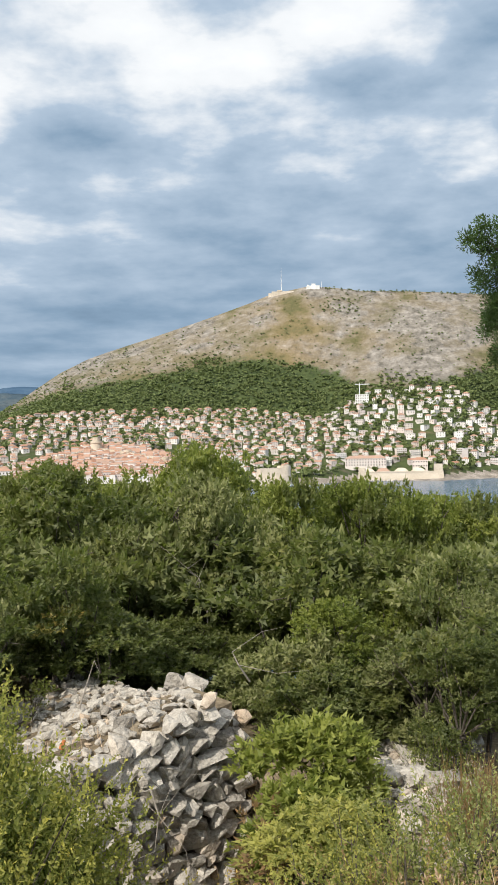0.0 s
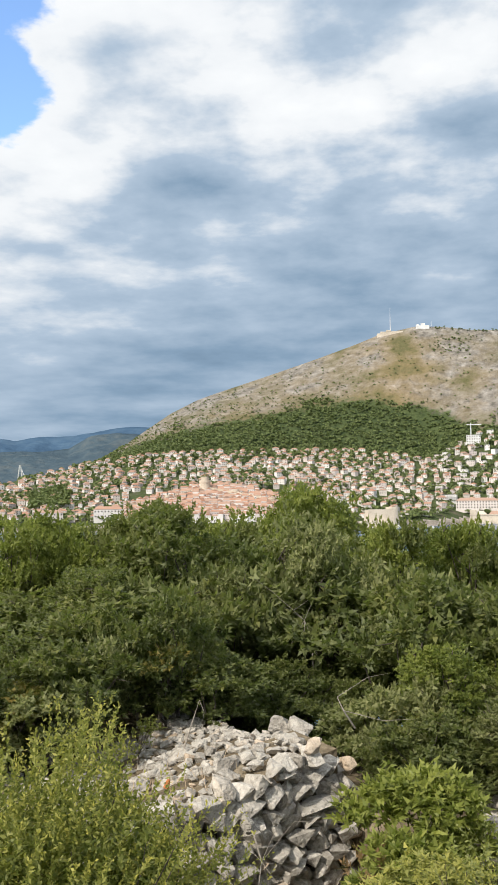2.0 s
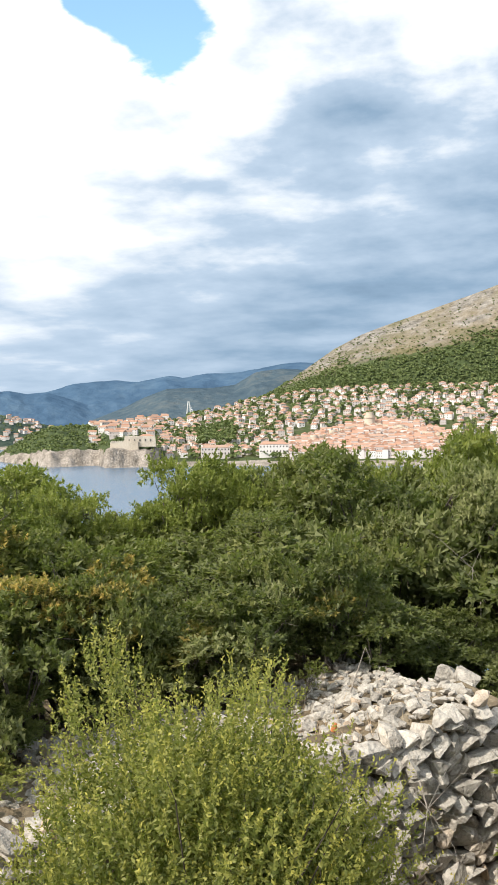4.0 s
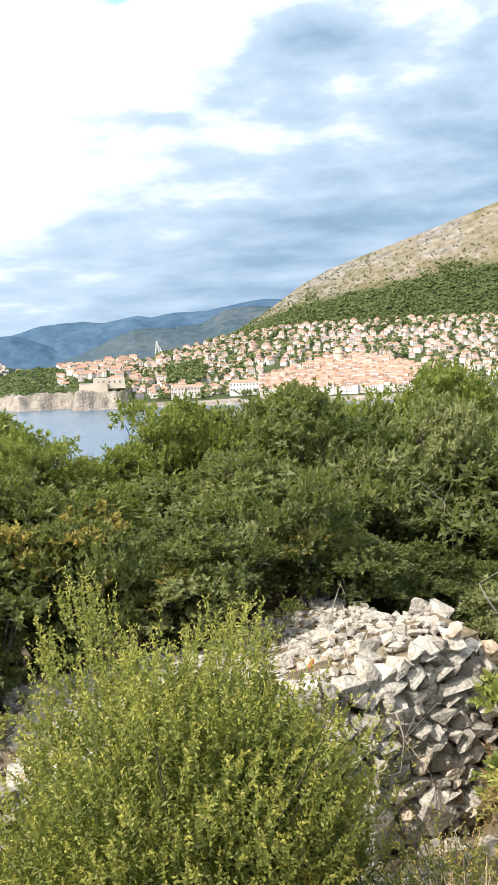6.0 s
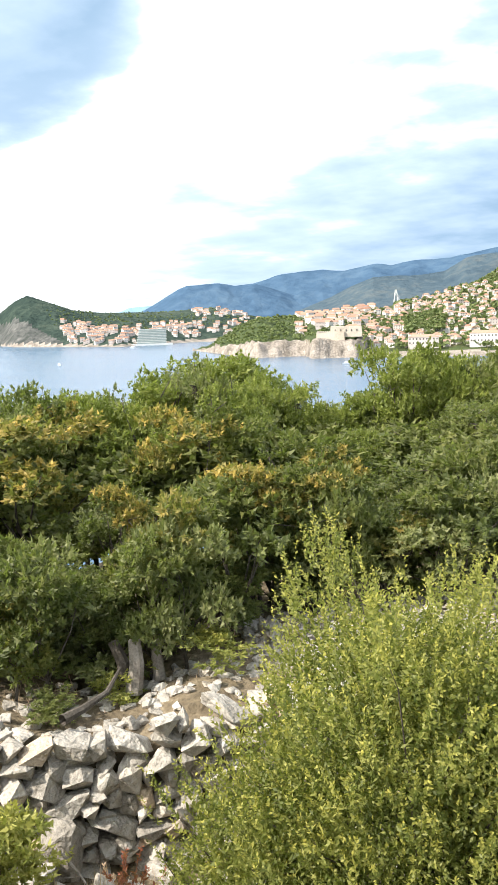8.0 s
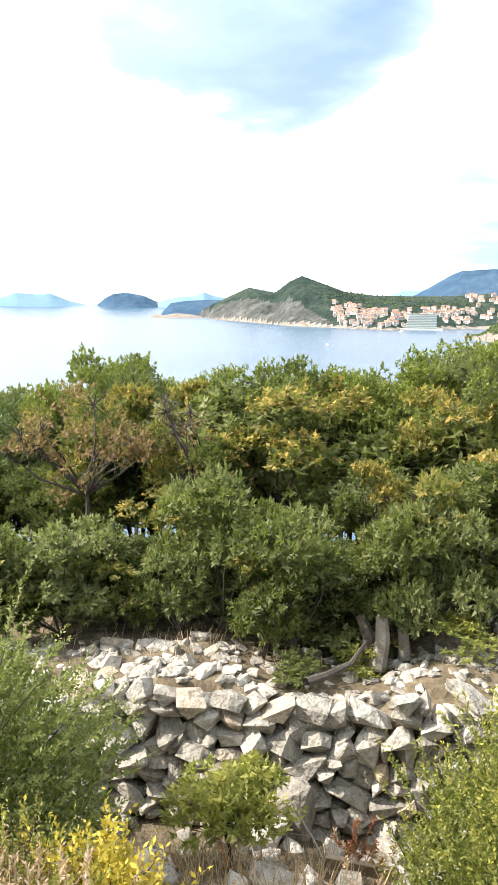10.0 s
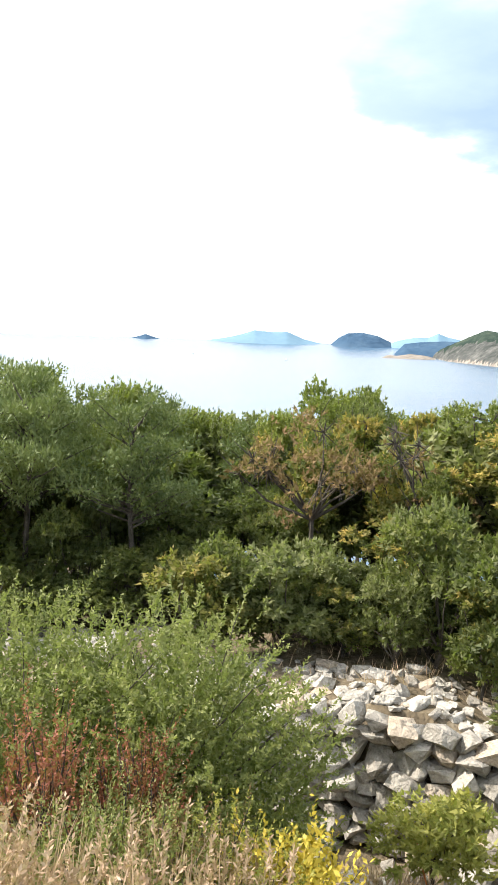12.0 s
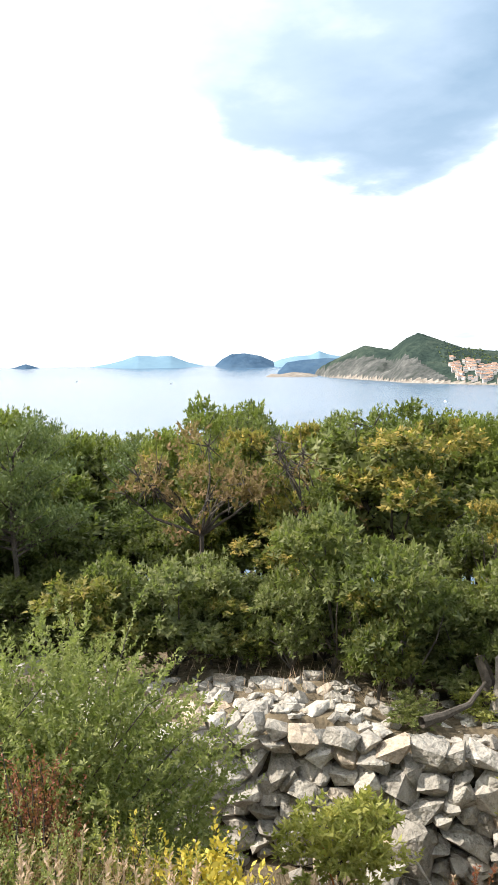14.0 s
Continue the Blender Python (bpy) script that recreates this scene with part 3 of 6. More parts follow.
def drystone_wall():
    wall = thing("drystone_wall", "dry stone terrace wall of grey limestone rubble", "wall")
    turn = math.atan2(S_DIR.y, S_DIR.x)
    # rubble core behind the face
    verts, faces = [], []
    ss = np.linspace(S0 + 0.15, S1, 60)
    for s in ss:
        for u, z in ((WALL_D + 0.08, wall_foot(s) - 0.3), (WALL_D + 0.14, wall_top(s) - 0.16), (WALL_D + 0.9, wall_top(s) - 0.12), (WALL_D + 0.9, wall_foot(s) - 0.3)):
            p = N_DIR * u + S_DIR * s
            verts.append((p.x, p.y, EYE + z))
    k = len(ss)
    faces = [(i * 4 + j, (i + 1) * 4 + j, (i + 1) * 4 + (j + 1) % 4, i * 4 + (j + 1) % 4) for i in range(k - 1) for j in range(4)] + [(0, 1, 2, 3), tuple((k - 1) * 4 + j for j in (3, 2, 1, 0))]
    part("core", mesh_of("core", verts, faces, [M_EARTH]), wall, "packed earth and rubble core")
    # face stones, course by course
    spots = []
    z_lift = 0.0
    while z_lift < 2.5:
        h = rng.uniform(0.10, 0.19)
        s = S0 + rng.uniform(0, 0.15)
        while s < S1:
            tall = wall_top(s) - wall_foot(s)
            w = rng.uniform(0.11, 0.27) if rng.random() < 0.85 else rng.uniform(0.27, 0.42)
            if z_lift + 0.5 * h < tall + 0.02 and not (s < S0 + 0.4 and z_lift > tall - 0.3):
                u = WALL_D - 0.02 + 0.07 * (z_lift / tall) + rng.uniform(-0.06, 0.05)
                spots.append((s + w / 2, u, wall_foot(s) + z_lift + h / 2 + rng.uniform(-0.055, 0.055), w * rng.uniform(1.05, 1.3), rng.uniform(0.24, 0.38), h * rng.uniform(1.0, 1.75)))
            s += w
        z_lift += h * 0.98
    # the wall's broken end towards the hollow
    for i in range(46):
        s, u, z = S0 + rng.uniform(-0.12, 0.1), WALL_D + rng.uniform(0.1, 1.7), rng.uniform(-4.7, -2.9)
        spots.append((s, u, z, 0.26, rng.uniform(0.2, 0.34), rng.uniform(0.15, 0.24)))
    # the upright slab and the large blocks at the foot
    spots += [(0.05, WALL_D - 0.16, -4.13, 0.40, 0.3, 0.66), (-5.1, WALL_D - 0.15, -4.55, 0.45, 0.35, 0.62), (-4.55, WALL_D - 0.15, -4.5, 0.42, 0.35, 0.5), (-5.9, WALL_D - 0.1, -4.6, 0.5, 0.35, 0.5)]
    order = sorted(spots, key=lambda q: abs(q[0]) + (3.0 if -4.3 < q[0] < -1.4 else 0.0))
    singles, rest = order[:300], order[300:]
    tint = np.random.default_rng(5)
    for k, (s, u, z, a, b, c) in enumerate(singles):
        p = N_DIR * u + S_DIR * s
        m = Matrix.LocRotScale((p.x, p.y, EYE + z), Euler((tint.uniform(-0.35, 0.35), tint.uniform(-0.5, 0.5), turn + tint.uniform(-0.3, 0.3))), (a, b, c))
        part("stone", ROCKS[k % len(ROCKS)], wall, at=m)
    far = []
    for s, u, z, a, b, c in rest:
        p = N_DIR * u + S_DIR * s
        far.append((p.x, p.y, EYE + z, a, b, c, (tint.uniform(-0.3, 0.3), tint.uniform(-0.32, 0.32), turn + tint.uniform(-0.25, 0.25))))
    if far:
        joined_rocks("face_stones", far, "packed grey limestone blocks", parent=wall)


def scatter_rocks(name, label, n, pick, sizes, sink=0.3, seed=3):
    r = np.random.default_rng(seed)
    spots = []
    for i in range(n):
        x, y = pick(r)
        a = r.uniform(*sizes) * (1.7 if r.random() < 0.08 else 1.0)
        b, c = a * r.uniform(0.6, 1.0), a * r.uniform(0.35, 0.7)
        spots.append((x, y, ground_z(x, y) + c * (0.5 - sink), a, b, c, (r.uniform(-0.4, 0.4), r.uniform(-0.4, 0.4), r.uniform(0, 6.3))))
    joined_rocks(name, spots, label)


def along(s, u):
    p = N_DIR * u + S_DIR * s
    return p.x, p.y


drystone_wall()
scatter_rocks("rubble", "loose limestone rubble heaped on the terrace top", 1500, lambda r: along(r.uniform(S0, -2.0), WALL_D + 0.05 + 2.7 * r.random() ** 1.1), (0.06, 0.19), 0.3, 21)
scatter_rocks("rubble", "loose limestone blocks lying along the wall top", 620, lambda r: along(r.uniform(-2.6, S1 + 0.3), WALL_D + 0.05 + 1.6 * r.random() ** 1.2), (0.07, 0.18), 0.35, 22)
scatter_rocks("rubble", "fallen stones at the foot of the wall", 150, lambda r: along(r.uniform(-6.4, 4.2), WALL_D - 0.15 - 1.1 * r.random() ** 1.5), (0.10, 0.30), 0.3, 23)
scatter_rocks("rubble", "scattered stones in the dry hollow", 260, lambda r: tuple(polar(r.uniform(-14.5, -8.2), r.uniform(7.6, 11.5)).xy), (0.10, 0.30), 0.25, 24)
scatter_rocks("rubble", "pale stones of a ruined wall under the pines", 120, lambda r: along(r.uniform(3.6, 8.5), WALL_D + 1.2 + r.uniform(0, 1.6)), (0.12, 0.32), 0.1, 25)


# ---- plants ----
def leaf_cloud(base, aim, length, width, r, simple=False, face=None):
    """Leaves as diamond blades, or simple pointed ones. base, aim: arrays of points and unit directions; face: where the blades turn their upper side."""
    n = len(base)
    side = np.cross(aim, r.normal(size=(n, 3)) if face is None else face + 0.45 * r.normal(size=(n, 3)))
    side /= np.maximum(np.linalg.norm(side, axis=1, keepdims=True), 1e-6)
    length, width = np.broadcast_to(length, n)[:, None], np.broadcast_to(width, n)[:, None]
    mid = base + aim * length * 0.5
    if simple:
        v = np.stack([base + side * width * 0.5, base + aim * length, base - side * width * 0.5], 1)
        return v.reshape(-1, 3), np.arange(3 * n).reshape(-1, 3)
    v = np.stack([base, mid + side * width * 0.5, base + aim * length, mid - side * width * 0.5], 1)
    return v.reshape(-1, 3), np.arange(4 * n).reshape(-1, 4)


def unit(v):
    return v / np.maximum(np.linalg.norm(v, axis=-1, keepdims=True), 1e-9)


def tube(points, radii, sides=6):
    """Rings along a line of points."""
    points = [Vector(p) for p in points]
    verts, faces = [], []
    for i, p in enumerate(points):
        d = (points[min(i + 1, len(points) - 1)] - points[max(i - 1, 0)]).normalized()
        q = last.rotation_difference(d) @ q if i else d.to_track_quat("Z", "Y")
        last = d
        for k in range(sides):
            a = k * math.tau / sides
            verts.append(p + q @ Vector((math.cos(a) * radii[i], math.sin(a) * radii[i], 0)))
    for i in range(len(points) - 1):
        for k in range(sides):
            faces.append((i * sides + k, i * sides + (k + 1) % sides, (i + 1) * sides + (k + 1) % sides, (i + 1) * sides + k))
    faces.append(tuple(range((len(points) - 1) * sides, len(points) * sides)))
    return verts, faces


def tubes(lines, sides=5):
    verts, faces = [], []
    for pts, rad in lines:
        v, f = tube(pts, rad, sides)
        faces += [tuple(i + len(verts) for i in q) for q in f]
        verts += v
    return [tuple(v) for v in verts], faces


def limbs(r, targets, low=0.0, split=0.35, girth=0.03, lean=0.06):
    """A trunk from the ground that forks into limbs reaching for the targets."""
    fork = Vector((r.normal() * lean, r.normal() * lean, split))
    lines = [([(0, 0, -0.05), (fork.x * 0.3, fork.y * 0.3, split * 0.5), fork], [girth, girth * 0.8, girth * 0.65])]
    for t in targets:
        t = Vector(t)
        mid = fork.lerp(t, 0.5) + Vector((r.normal() * 0.04, r.normal() * 0.04, r.normal() * 0.03 + 0.03))
        lines.append(([fork, mid, t], [girth * 0.45, girth * 0.28, girth * 0.08]))
    return lines


def plant(name, label, category, group, seed, leaf, n, clumps, z0, leaf_len, leaf_wide, spread=0.16, tip=0.0, gap=0.0, trunk=0.3, upward=0.5, narrow=0.0, twigs=0):
    """A tree or bush one unit high and one unit wide: trunk with limbs, and a crown of many leaves in uneven clumps."""
    r = np.random.default_rng(seed)
    ob = thing(name, label, category, group)
    # boughs over the crown's outside, and clumps over the upper side of each bough
    boughs, heart = max(6, clumps // 6), []
    while len(heart) < boughs:
        d = unit(r.normal(size=3))
        if d[2] < -0.85:
            continue
        out = r.uniform(0.35, 0.95) ** 0.5
        wob = 1.0 + 0.4 * fbm(d[0] * 1.7 + seed, d[1] * 1.7, d[2] * 1.7)
        x, y, z = d[0] * 0.34 * out * wob, d[1] * 0.34 * out * wob, z0 + (1 - z0) * (0.5 + 0.38 * d[2] * out * wob)
        k = 1.0 - narrow * max(0.0, (z - z0) / (1 - z0)) ** 1.2
        heart.append((x * k, y * k, z))
    heart = np.array(heart)
    of = np.concatenate([np.arange(boughs), r.integers(boughs, size=clumps - boughs)])
    d = unit(r.normal(size=(clumps, 3)))
    d[:, 2] = np.abs(d[:, 2]) * 1.1 - 0.25
    c = heart[of] + d * (r.uniform(0.09, 0.17, boughs)[of] * r.uniform(0.6, 1.0, clumps))[:, None]
    golden = r.random(boughs) < 0.75
    bough_tone = r.uniform(-0.35, 0.35, boughs)
    size = r.uniform(0.6, 1.25, clumps) * spread
    # sprigs on the outside of each clump, and leaves round each sprig
    per = 11
    m = n // per
    which = r.choice(clumps, m, p=size ** 2 / (size ** 2).sum())
    d = r.normal(size=(m, 3))
    d[:, 2] = np.abs(d[:, 2]) * 0.85 - 0.3
    d = unit(d)
    radius = size[which] * r.uniform(0.25, 1.0, m) ** 0.5
    root = c[which] + d * radius[:, None] * (1.0, 1.0, 0.75)
    out = unit(root - (0, 0, z0 + 0.35 * (1 - z0)))
    twig = unit(d * 0.7 + out * 0.5 + (0, 0, upward * 0.3) + r.normal(size=(m, 3)) * 0.4)
    t = r.random((m, per, 1))
    spin = r.normal(size=(m, per, 3))
    base = (root[:, None] + twig[:, None] * t * leaf_len * 1.7 + spin * leaf_len * 0.12).reshape(-1, 3)
    aim = unit(unit(spin) * 0.95 + twig[:, None] * (0.15 + 0.85 * t)).reshape(-1, 3)
    face = np.repeat(unit(twig * 0.7 + out * 0.4 + (0, 0, 0.5)), per, 0)
    length = leaf_len * r.uniform(0.6, 1.25, m * per)
    v, f = leaf_cloud(base, aim, length, length * leaf_wide, r, True, face)
    mid = np.repeat(heart[of[which]][:, 2], per * 3)
    v[:, 2] = mid + (v[:, 2] - mid) * 0.85  # crowns stand taller than wide: keeps leaves and boughs in proportion
    grow = 0.985 / np.percentile(v[:, 2], 99.6)  # the crown fills the tree's full height
    v[:, 2] *= grow
    c[:, 2] *= grow
    height = (root[:, 2] - z0) / (1 - z0)
    age = np.clip((height - 0.35) * 2.6, 0, 1) * (radius / size[which]) ** 1.5 * (d[:, 2] > -0.05) * tip * (golden[of[which]] & (r.random(clumps) < 0.8)[which]) * r.uniform(0.2, 1.0, m)
    age = np.repeat(age, per) * r.uniform(0.6, 1.0, m * per)
    tone = np.repeat(bough_tone[of[which]] + r.uniform(-0.35, 0.35, clumps)[which] + r.uniform(-0.35, 0.35, m), per)
    if trunk:
        goals = c[r.choice(clumps, min(clumps, 13), replace=False)]
        lines = limbs(r, goals, split=trunk, girth=0.022)
        for i in range(twigs):
            a = Vector(goals[i % len(goals)])
            b = a + Vector(r.normal(size=3)) * 0.05
            lines.append(([a, a.lerp(b, 0.5), b], [0.004, 0.003, 0.001]))
        part("trunk", mesh_of("trunk", *tubes(lines), [M_BARK]), ob, "grey-brown branching trunk")
    part("crown", mesh_of("crown", v, f, [leaf], False, None, {"age": np.repeat(age, 3), "tone": np.repeat(tone, 3)}), ob)
    return ob


def pine(seed):
    r = np.random.default_rng(seed)
    ob = thing("pine_tree", "tall pine with bare dark trunk and open crown", "tree", "pines behind the wall")
    lines = [([(0, 0, -0.05), (0.02, 0, 0.3), (0.0, 0.02, 0.6), (0.01, 0.0, 0.9)], [0.024, 0.019, 0.014, 0.006])]
    c = []
    for i in range(40):
        z = r.uniform(0.50, 0.96)
        a, reach = r.uniform(0, 6.28), r.uniform(0.15, 0.42) * (1.25 - z * 0.75) * 1.4
        end = Vector((math.cos(a) * reach, math.sin(a) * reach, z + 0.05 + r.uniform(0, 0.06)))
        root = Vector((0.01, 0.01, z - 0.04))
        lines.append(([root, root.lerp(end, 0.5) - Vector((0, 0, 0.01)), end], [0.006, 0.004, 0.0015]))
        for f in (0.55, 0.8, 1.0):
            c.append(root.lerp(end, f) + Vector((r.normal() * 0.03, r.normal() * 0.03, 0.02)))
    c = np.array([tuple(q) for q in c])
    n = 12000
    which = r.integers(len(c), size=n)
    d = unit(r.normal(size=(n, 3)) * (1, 1, 0.7))
    base = c[which] + d * (0.085 * r.random(n)[:, None] ** 0.6) * (1, 1, 0.6)
    aim = unit(d + (0, 0, 0.5) + r.normal(size=(n, 3)) * 0.4)
    v, f = leaf_cloud(base, aim, 0.024 * r.uniform(0.7, 1.2, n), 0.011, r, True)
    part("trunk", mesh_of("trunk", *tubes(lines, 6), [M_BARK]), ob, "dark bare pine trunk and boughs")
    part("crown", mesh_of("crown", v, f, [L_PINE], False, None), ob)
    return ob


KINDS = {
    "oak": [plant("evergreen_oak", "dense dark green evergreen oak in the scrub", "tree", "evergreen trees behind the wall", 40 + k, L_OAK, 14500, 100, 0.02, 0.023, 0.75, 0.085, 0.35, trunk=0.3, twigs=30) for k in range(3)],
    "fresh": [plant("broadleaf_tree", "bright green leafy tree with rounded crown", "tree", "green trees on the slope", 50 + k, L_FRESH, 13500, 96, 0.08, 0.022, 0.7, 0.085, 0.5, trunk=0.4, twigs=20) for k in range(3)],
    "olive": [plant("olive_green_tree", "grey-green wild olive with thin twiggy crown", "tree", "grey-green trees in the scrub", 60 + k, L_OLIVE, 12500, 90, 0.04, 0.022, 0.65, 0.085, 0.3, trunk=0.35, twigs=70) for k in range(3)],
    "gold": [plant("yellowing_oak", "oak bush with golden yellow outer leaves", "tree", "yellowing oaks behind the wall", 70 + k, L_GOLD, 15000, 96, 0.02, 0.025, 0.75, 0.085, 1.0, trunk=0.25, twigs=30) for k in range(3)],
    "slender": [plant("slender_tree", "slender upright green tree", "tree", "slender trees on the slope", 80 + k, L_FRESH, 12000, 90, 0.05, 0.023, 0.6, 0.10, 0.4, trunk=0.4, narrow=0.55) for k in range(2)],
    "pine": [pine(90 + k) for k in range(2)],
    "low": [plant("scrub_bush", "low dark green evergreen bush on the terrace", "bush", "low scrub behind the wall", 95 + k, (L_OAK, L_GOLD, L_OLIVE)[k], 5200, 60, 0.0, 0.045, 0.65, 0.12, 0.5, trunk=0.15, twigs=14) for k in range(3)],
}
# elevation of the crowns' skyline by bearing, degrees
CROWNS = [(-22, -3.8), (-16, -3.75), (-11.7, -3.7), (-7.4, -2.6), (-4.5, -2.6), (-1.6, -2.8), (-0.2, -1.7), (2, -0.7), (3.5, 0), (5, -1.5), (6.6, -2.8), (8.6, -2.5), (11.4, -1.2), (14.5, -2), (17.5, -2.8), (18.9, -1.6), (21.1, -1.8), (22.9, -1.6), (23.6, -4.6), (25, -5), (26.8, -4.1), (28.6, -4.8), (30, -3.2), (32.8, -2), (35.6, -2.5), (38.1, -3.65), (41, -4.45), (43.6, -3.7), (48.8, -4), (50.8, -5), (53.4, -5.3), (54, -3.6), (55.3, -2.4), (57.2, -2.6), (59.3, -4.1), (61.8, -5.4), (68.5, -4.9), (70.7, -3.1), (72.5, -4.2), (74.6, -3.7), (75.6, -2.2), (78.7, -2.5), (86, -3)]


def crown_cap(x, y, wide, top):
    """The greatest height of a crown there that keeps under the skyline over its whole width."""
    d = math.hypot(x, y)
    az = math.degrees(math.atan2(-x, y))
    half = math.degrees(0.42 * wide / d)
    for k in (-0.68, -0.34, 0.0, 0.34, 0.68):
        top = min(top, 0.1 + d * math.tan(radians(curve(az + k * half, CROWNS))) + 0.9 * k * k * wide * 0.5)
    return top


TREES = {
    "oak": [(-3.5, 16.6, -0.24, 2.9), (2.4, 16.9, -1.13, 1.7), (1, 14, -1.36, 1.3), (2.7, 11.7, -1.48, 1.3), (-2.2, 12.3, -2.11, 1.6), (-2.7, 11.2, -2.26, 1.4), (-1.1, 12.5, -2.56, 1.4), (0.1, 13, -2.79, 1.3), (2.3, 9.2, -2.08, 0.9), (-3, 15.8, -0.3, 2.5), (-4.2, 16.5, -0.54, 1.6), (-3.9, 13.5, -1.24, 1.8), (-4.2, 11.3, -1.92, 1.3), (-3.4, 11, -2.1, 1.1), (-2.5, 12.8, -2.19, 1.5), (-1.7, 12.9, -2.38, 1.4), (-0.9, 13, -2.55, 1.4), (-4.2, 9.7, -2.1, 1), (-16.5, 11.5, -0.9, 1.2), (-5.8, 8.3, -2.33, 1.1), (-6.9, 7.1, -2.51, 1.3), (-5.2, 7.9, -2.63, 0.9), (-19.8, 13.6, -1.02, 2.1), (-11.5, 6.1, -2.27, 1.3), (-11.1, 4.7, -2.37, 1.3), (-11, 3.2, -2.9, 1.5), (-11.1, 4.6, -2.8, 1.5), (-8.8, 4.7, -2.8, 1.1), (-10.8, 2.2, -2.95, 1.1), (-13.6, 3.3, -2.15, 1.3)],
    "fresh": [(-1.1, 21, 0.22, 1.5), (2, 23.9, -1.2, 2.9), (5, 23.5, -1.33, 3.2), (5.1, 18.3, -1.2, 1.9), (2.1, 12.8, -2.06, 1.3), (1.2, 11.5, -2, 1.4), (-11, 19.1, -1.08, 2), (-10.8, 21.4, -1.61, 1.1), (-12.3, 18.4, -0.56, 3.5), (-12, 9.2, -1.44, 1.5), (-9.4, 17.7, -1.56, 1.4), (-12.1, 13.5, -1.25, 1.8), (-10.1, 13.8, -1.49, 1.4), (-16.6, 14.5, -1.58, 2.7)],
    "olive": [(-0.3, 15, -0.4, 1.8), (-2.4, 19.9, -0.88, 2.3), (2.9, 10.6, -1.72, 1.1), (2.1, 10.3, -2.12, 1.1), (0.6, 19, -1.29, 1.5), (-1.9, 14.9, -1.18, 1.3), (-0.5, 16, -1.11, 1.8), (-7.1, 8.6, -2.05, 1.2), (-8.1, 5.7, -2.51, 1), (-6.1, 7.6, -2.68, 1), (-10.6, 9.3, -2.01, 1.2), (-17.5, 9.8, -1.73, 1.4), (-18, 8.9, -1.8, 1.5), (-8.1, 5.3, -2.49, 1.3), (-13, 7.6, -2.23, 1.4), (-18.4, 7.9, -1.77, 1.5), (-19.7, 9.7, -2.04, 1.4), (-13, 5.2, -2.34, 1.3)],
    "slender": [(-7, 17.7, -0.34, 1.2), (-5.4, 16.2, -0.32, 1.1), (-5.7, 12.8, -1.59, 1.1)],
    "gold": [(-9.6, 9.6, -0.75, 1.5), (-10.4, 8.3, -0.85, 1.4), (-7.2, 10.2, -1.0, 1.5), (-9.2, 7.2, -1.5, 1.2), (-6.6, 8.0, -1.7, 1.0), (-11.0, 6.6, -1.3, 1.3), (-4.8, 9.4, -1.3, 1.3), (-5.2, 8.8, -1.53, 1), (-8.7, 8.5, -0.97, 2.2), (-8.7, 11.1, -1.51, 1.1), (-5.5, 9.1, -1.54, 1.7), (-8.1, 6.1, -2.07, 1.2), (-7.4, 6, -2.85, 0.9), (-11.8, 7.7, -1.21, 1.7)],
    "pine": [(-10.9, 3.85, -0.5, 1.4), (-11.9, 2.7, -0.3, 1.5), (-14.1, 5, -0.80, 1.45), (-12.7, 2.9, -0.4, 1.4), (-17.3, 5.1, -1.5, 1.8), (-14.6, 3.7, -1.0, 1.4), (-15.4, 6.6, -1.35, 1.6), (-18.5, 7.6, -1.6, 1.9)],
}


def stand(ob, x, y, top, wide, turn):
    """Pose that stands a unit plant on the ground, with its top and width in metres."""
    z = ground_z(x, y)
    tall = max(0.8, EYE + top - z + 0.05)
    wide = max(min(wide, 1.35 * tall), 0.62 * tall)
    return Matrix.LocRotScale((x, y, z - 0.05), Euler((0, 0, turn)), (wide, wide, tall))


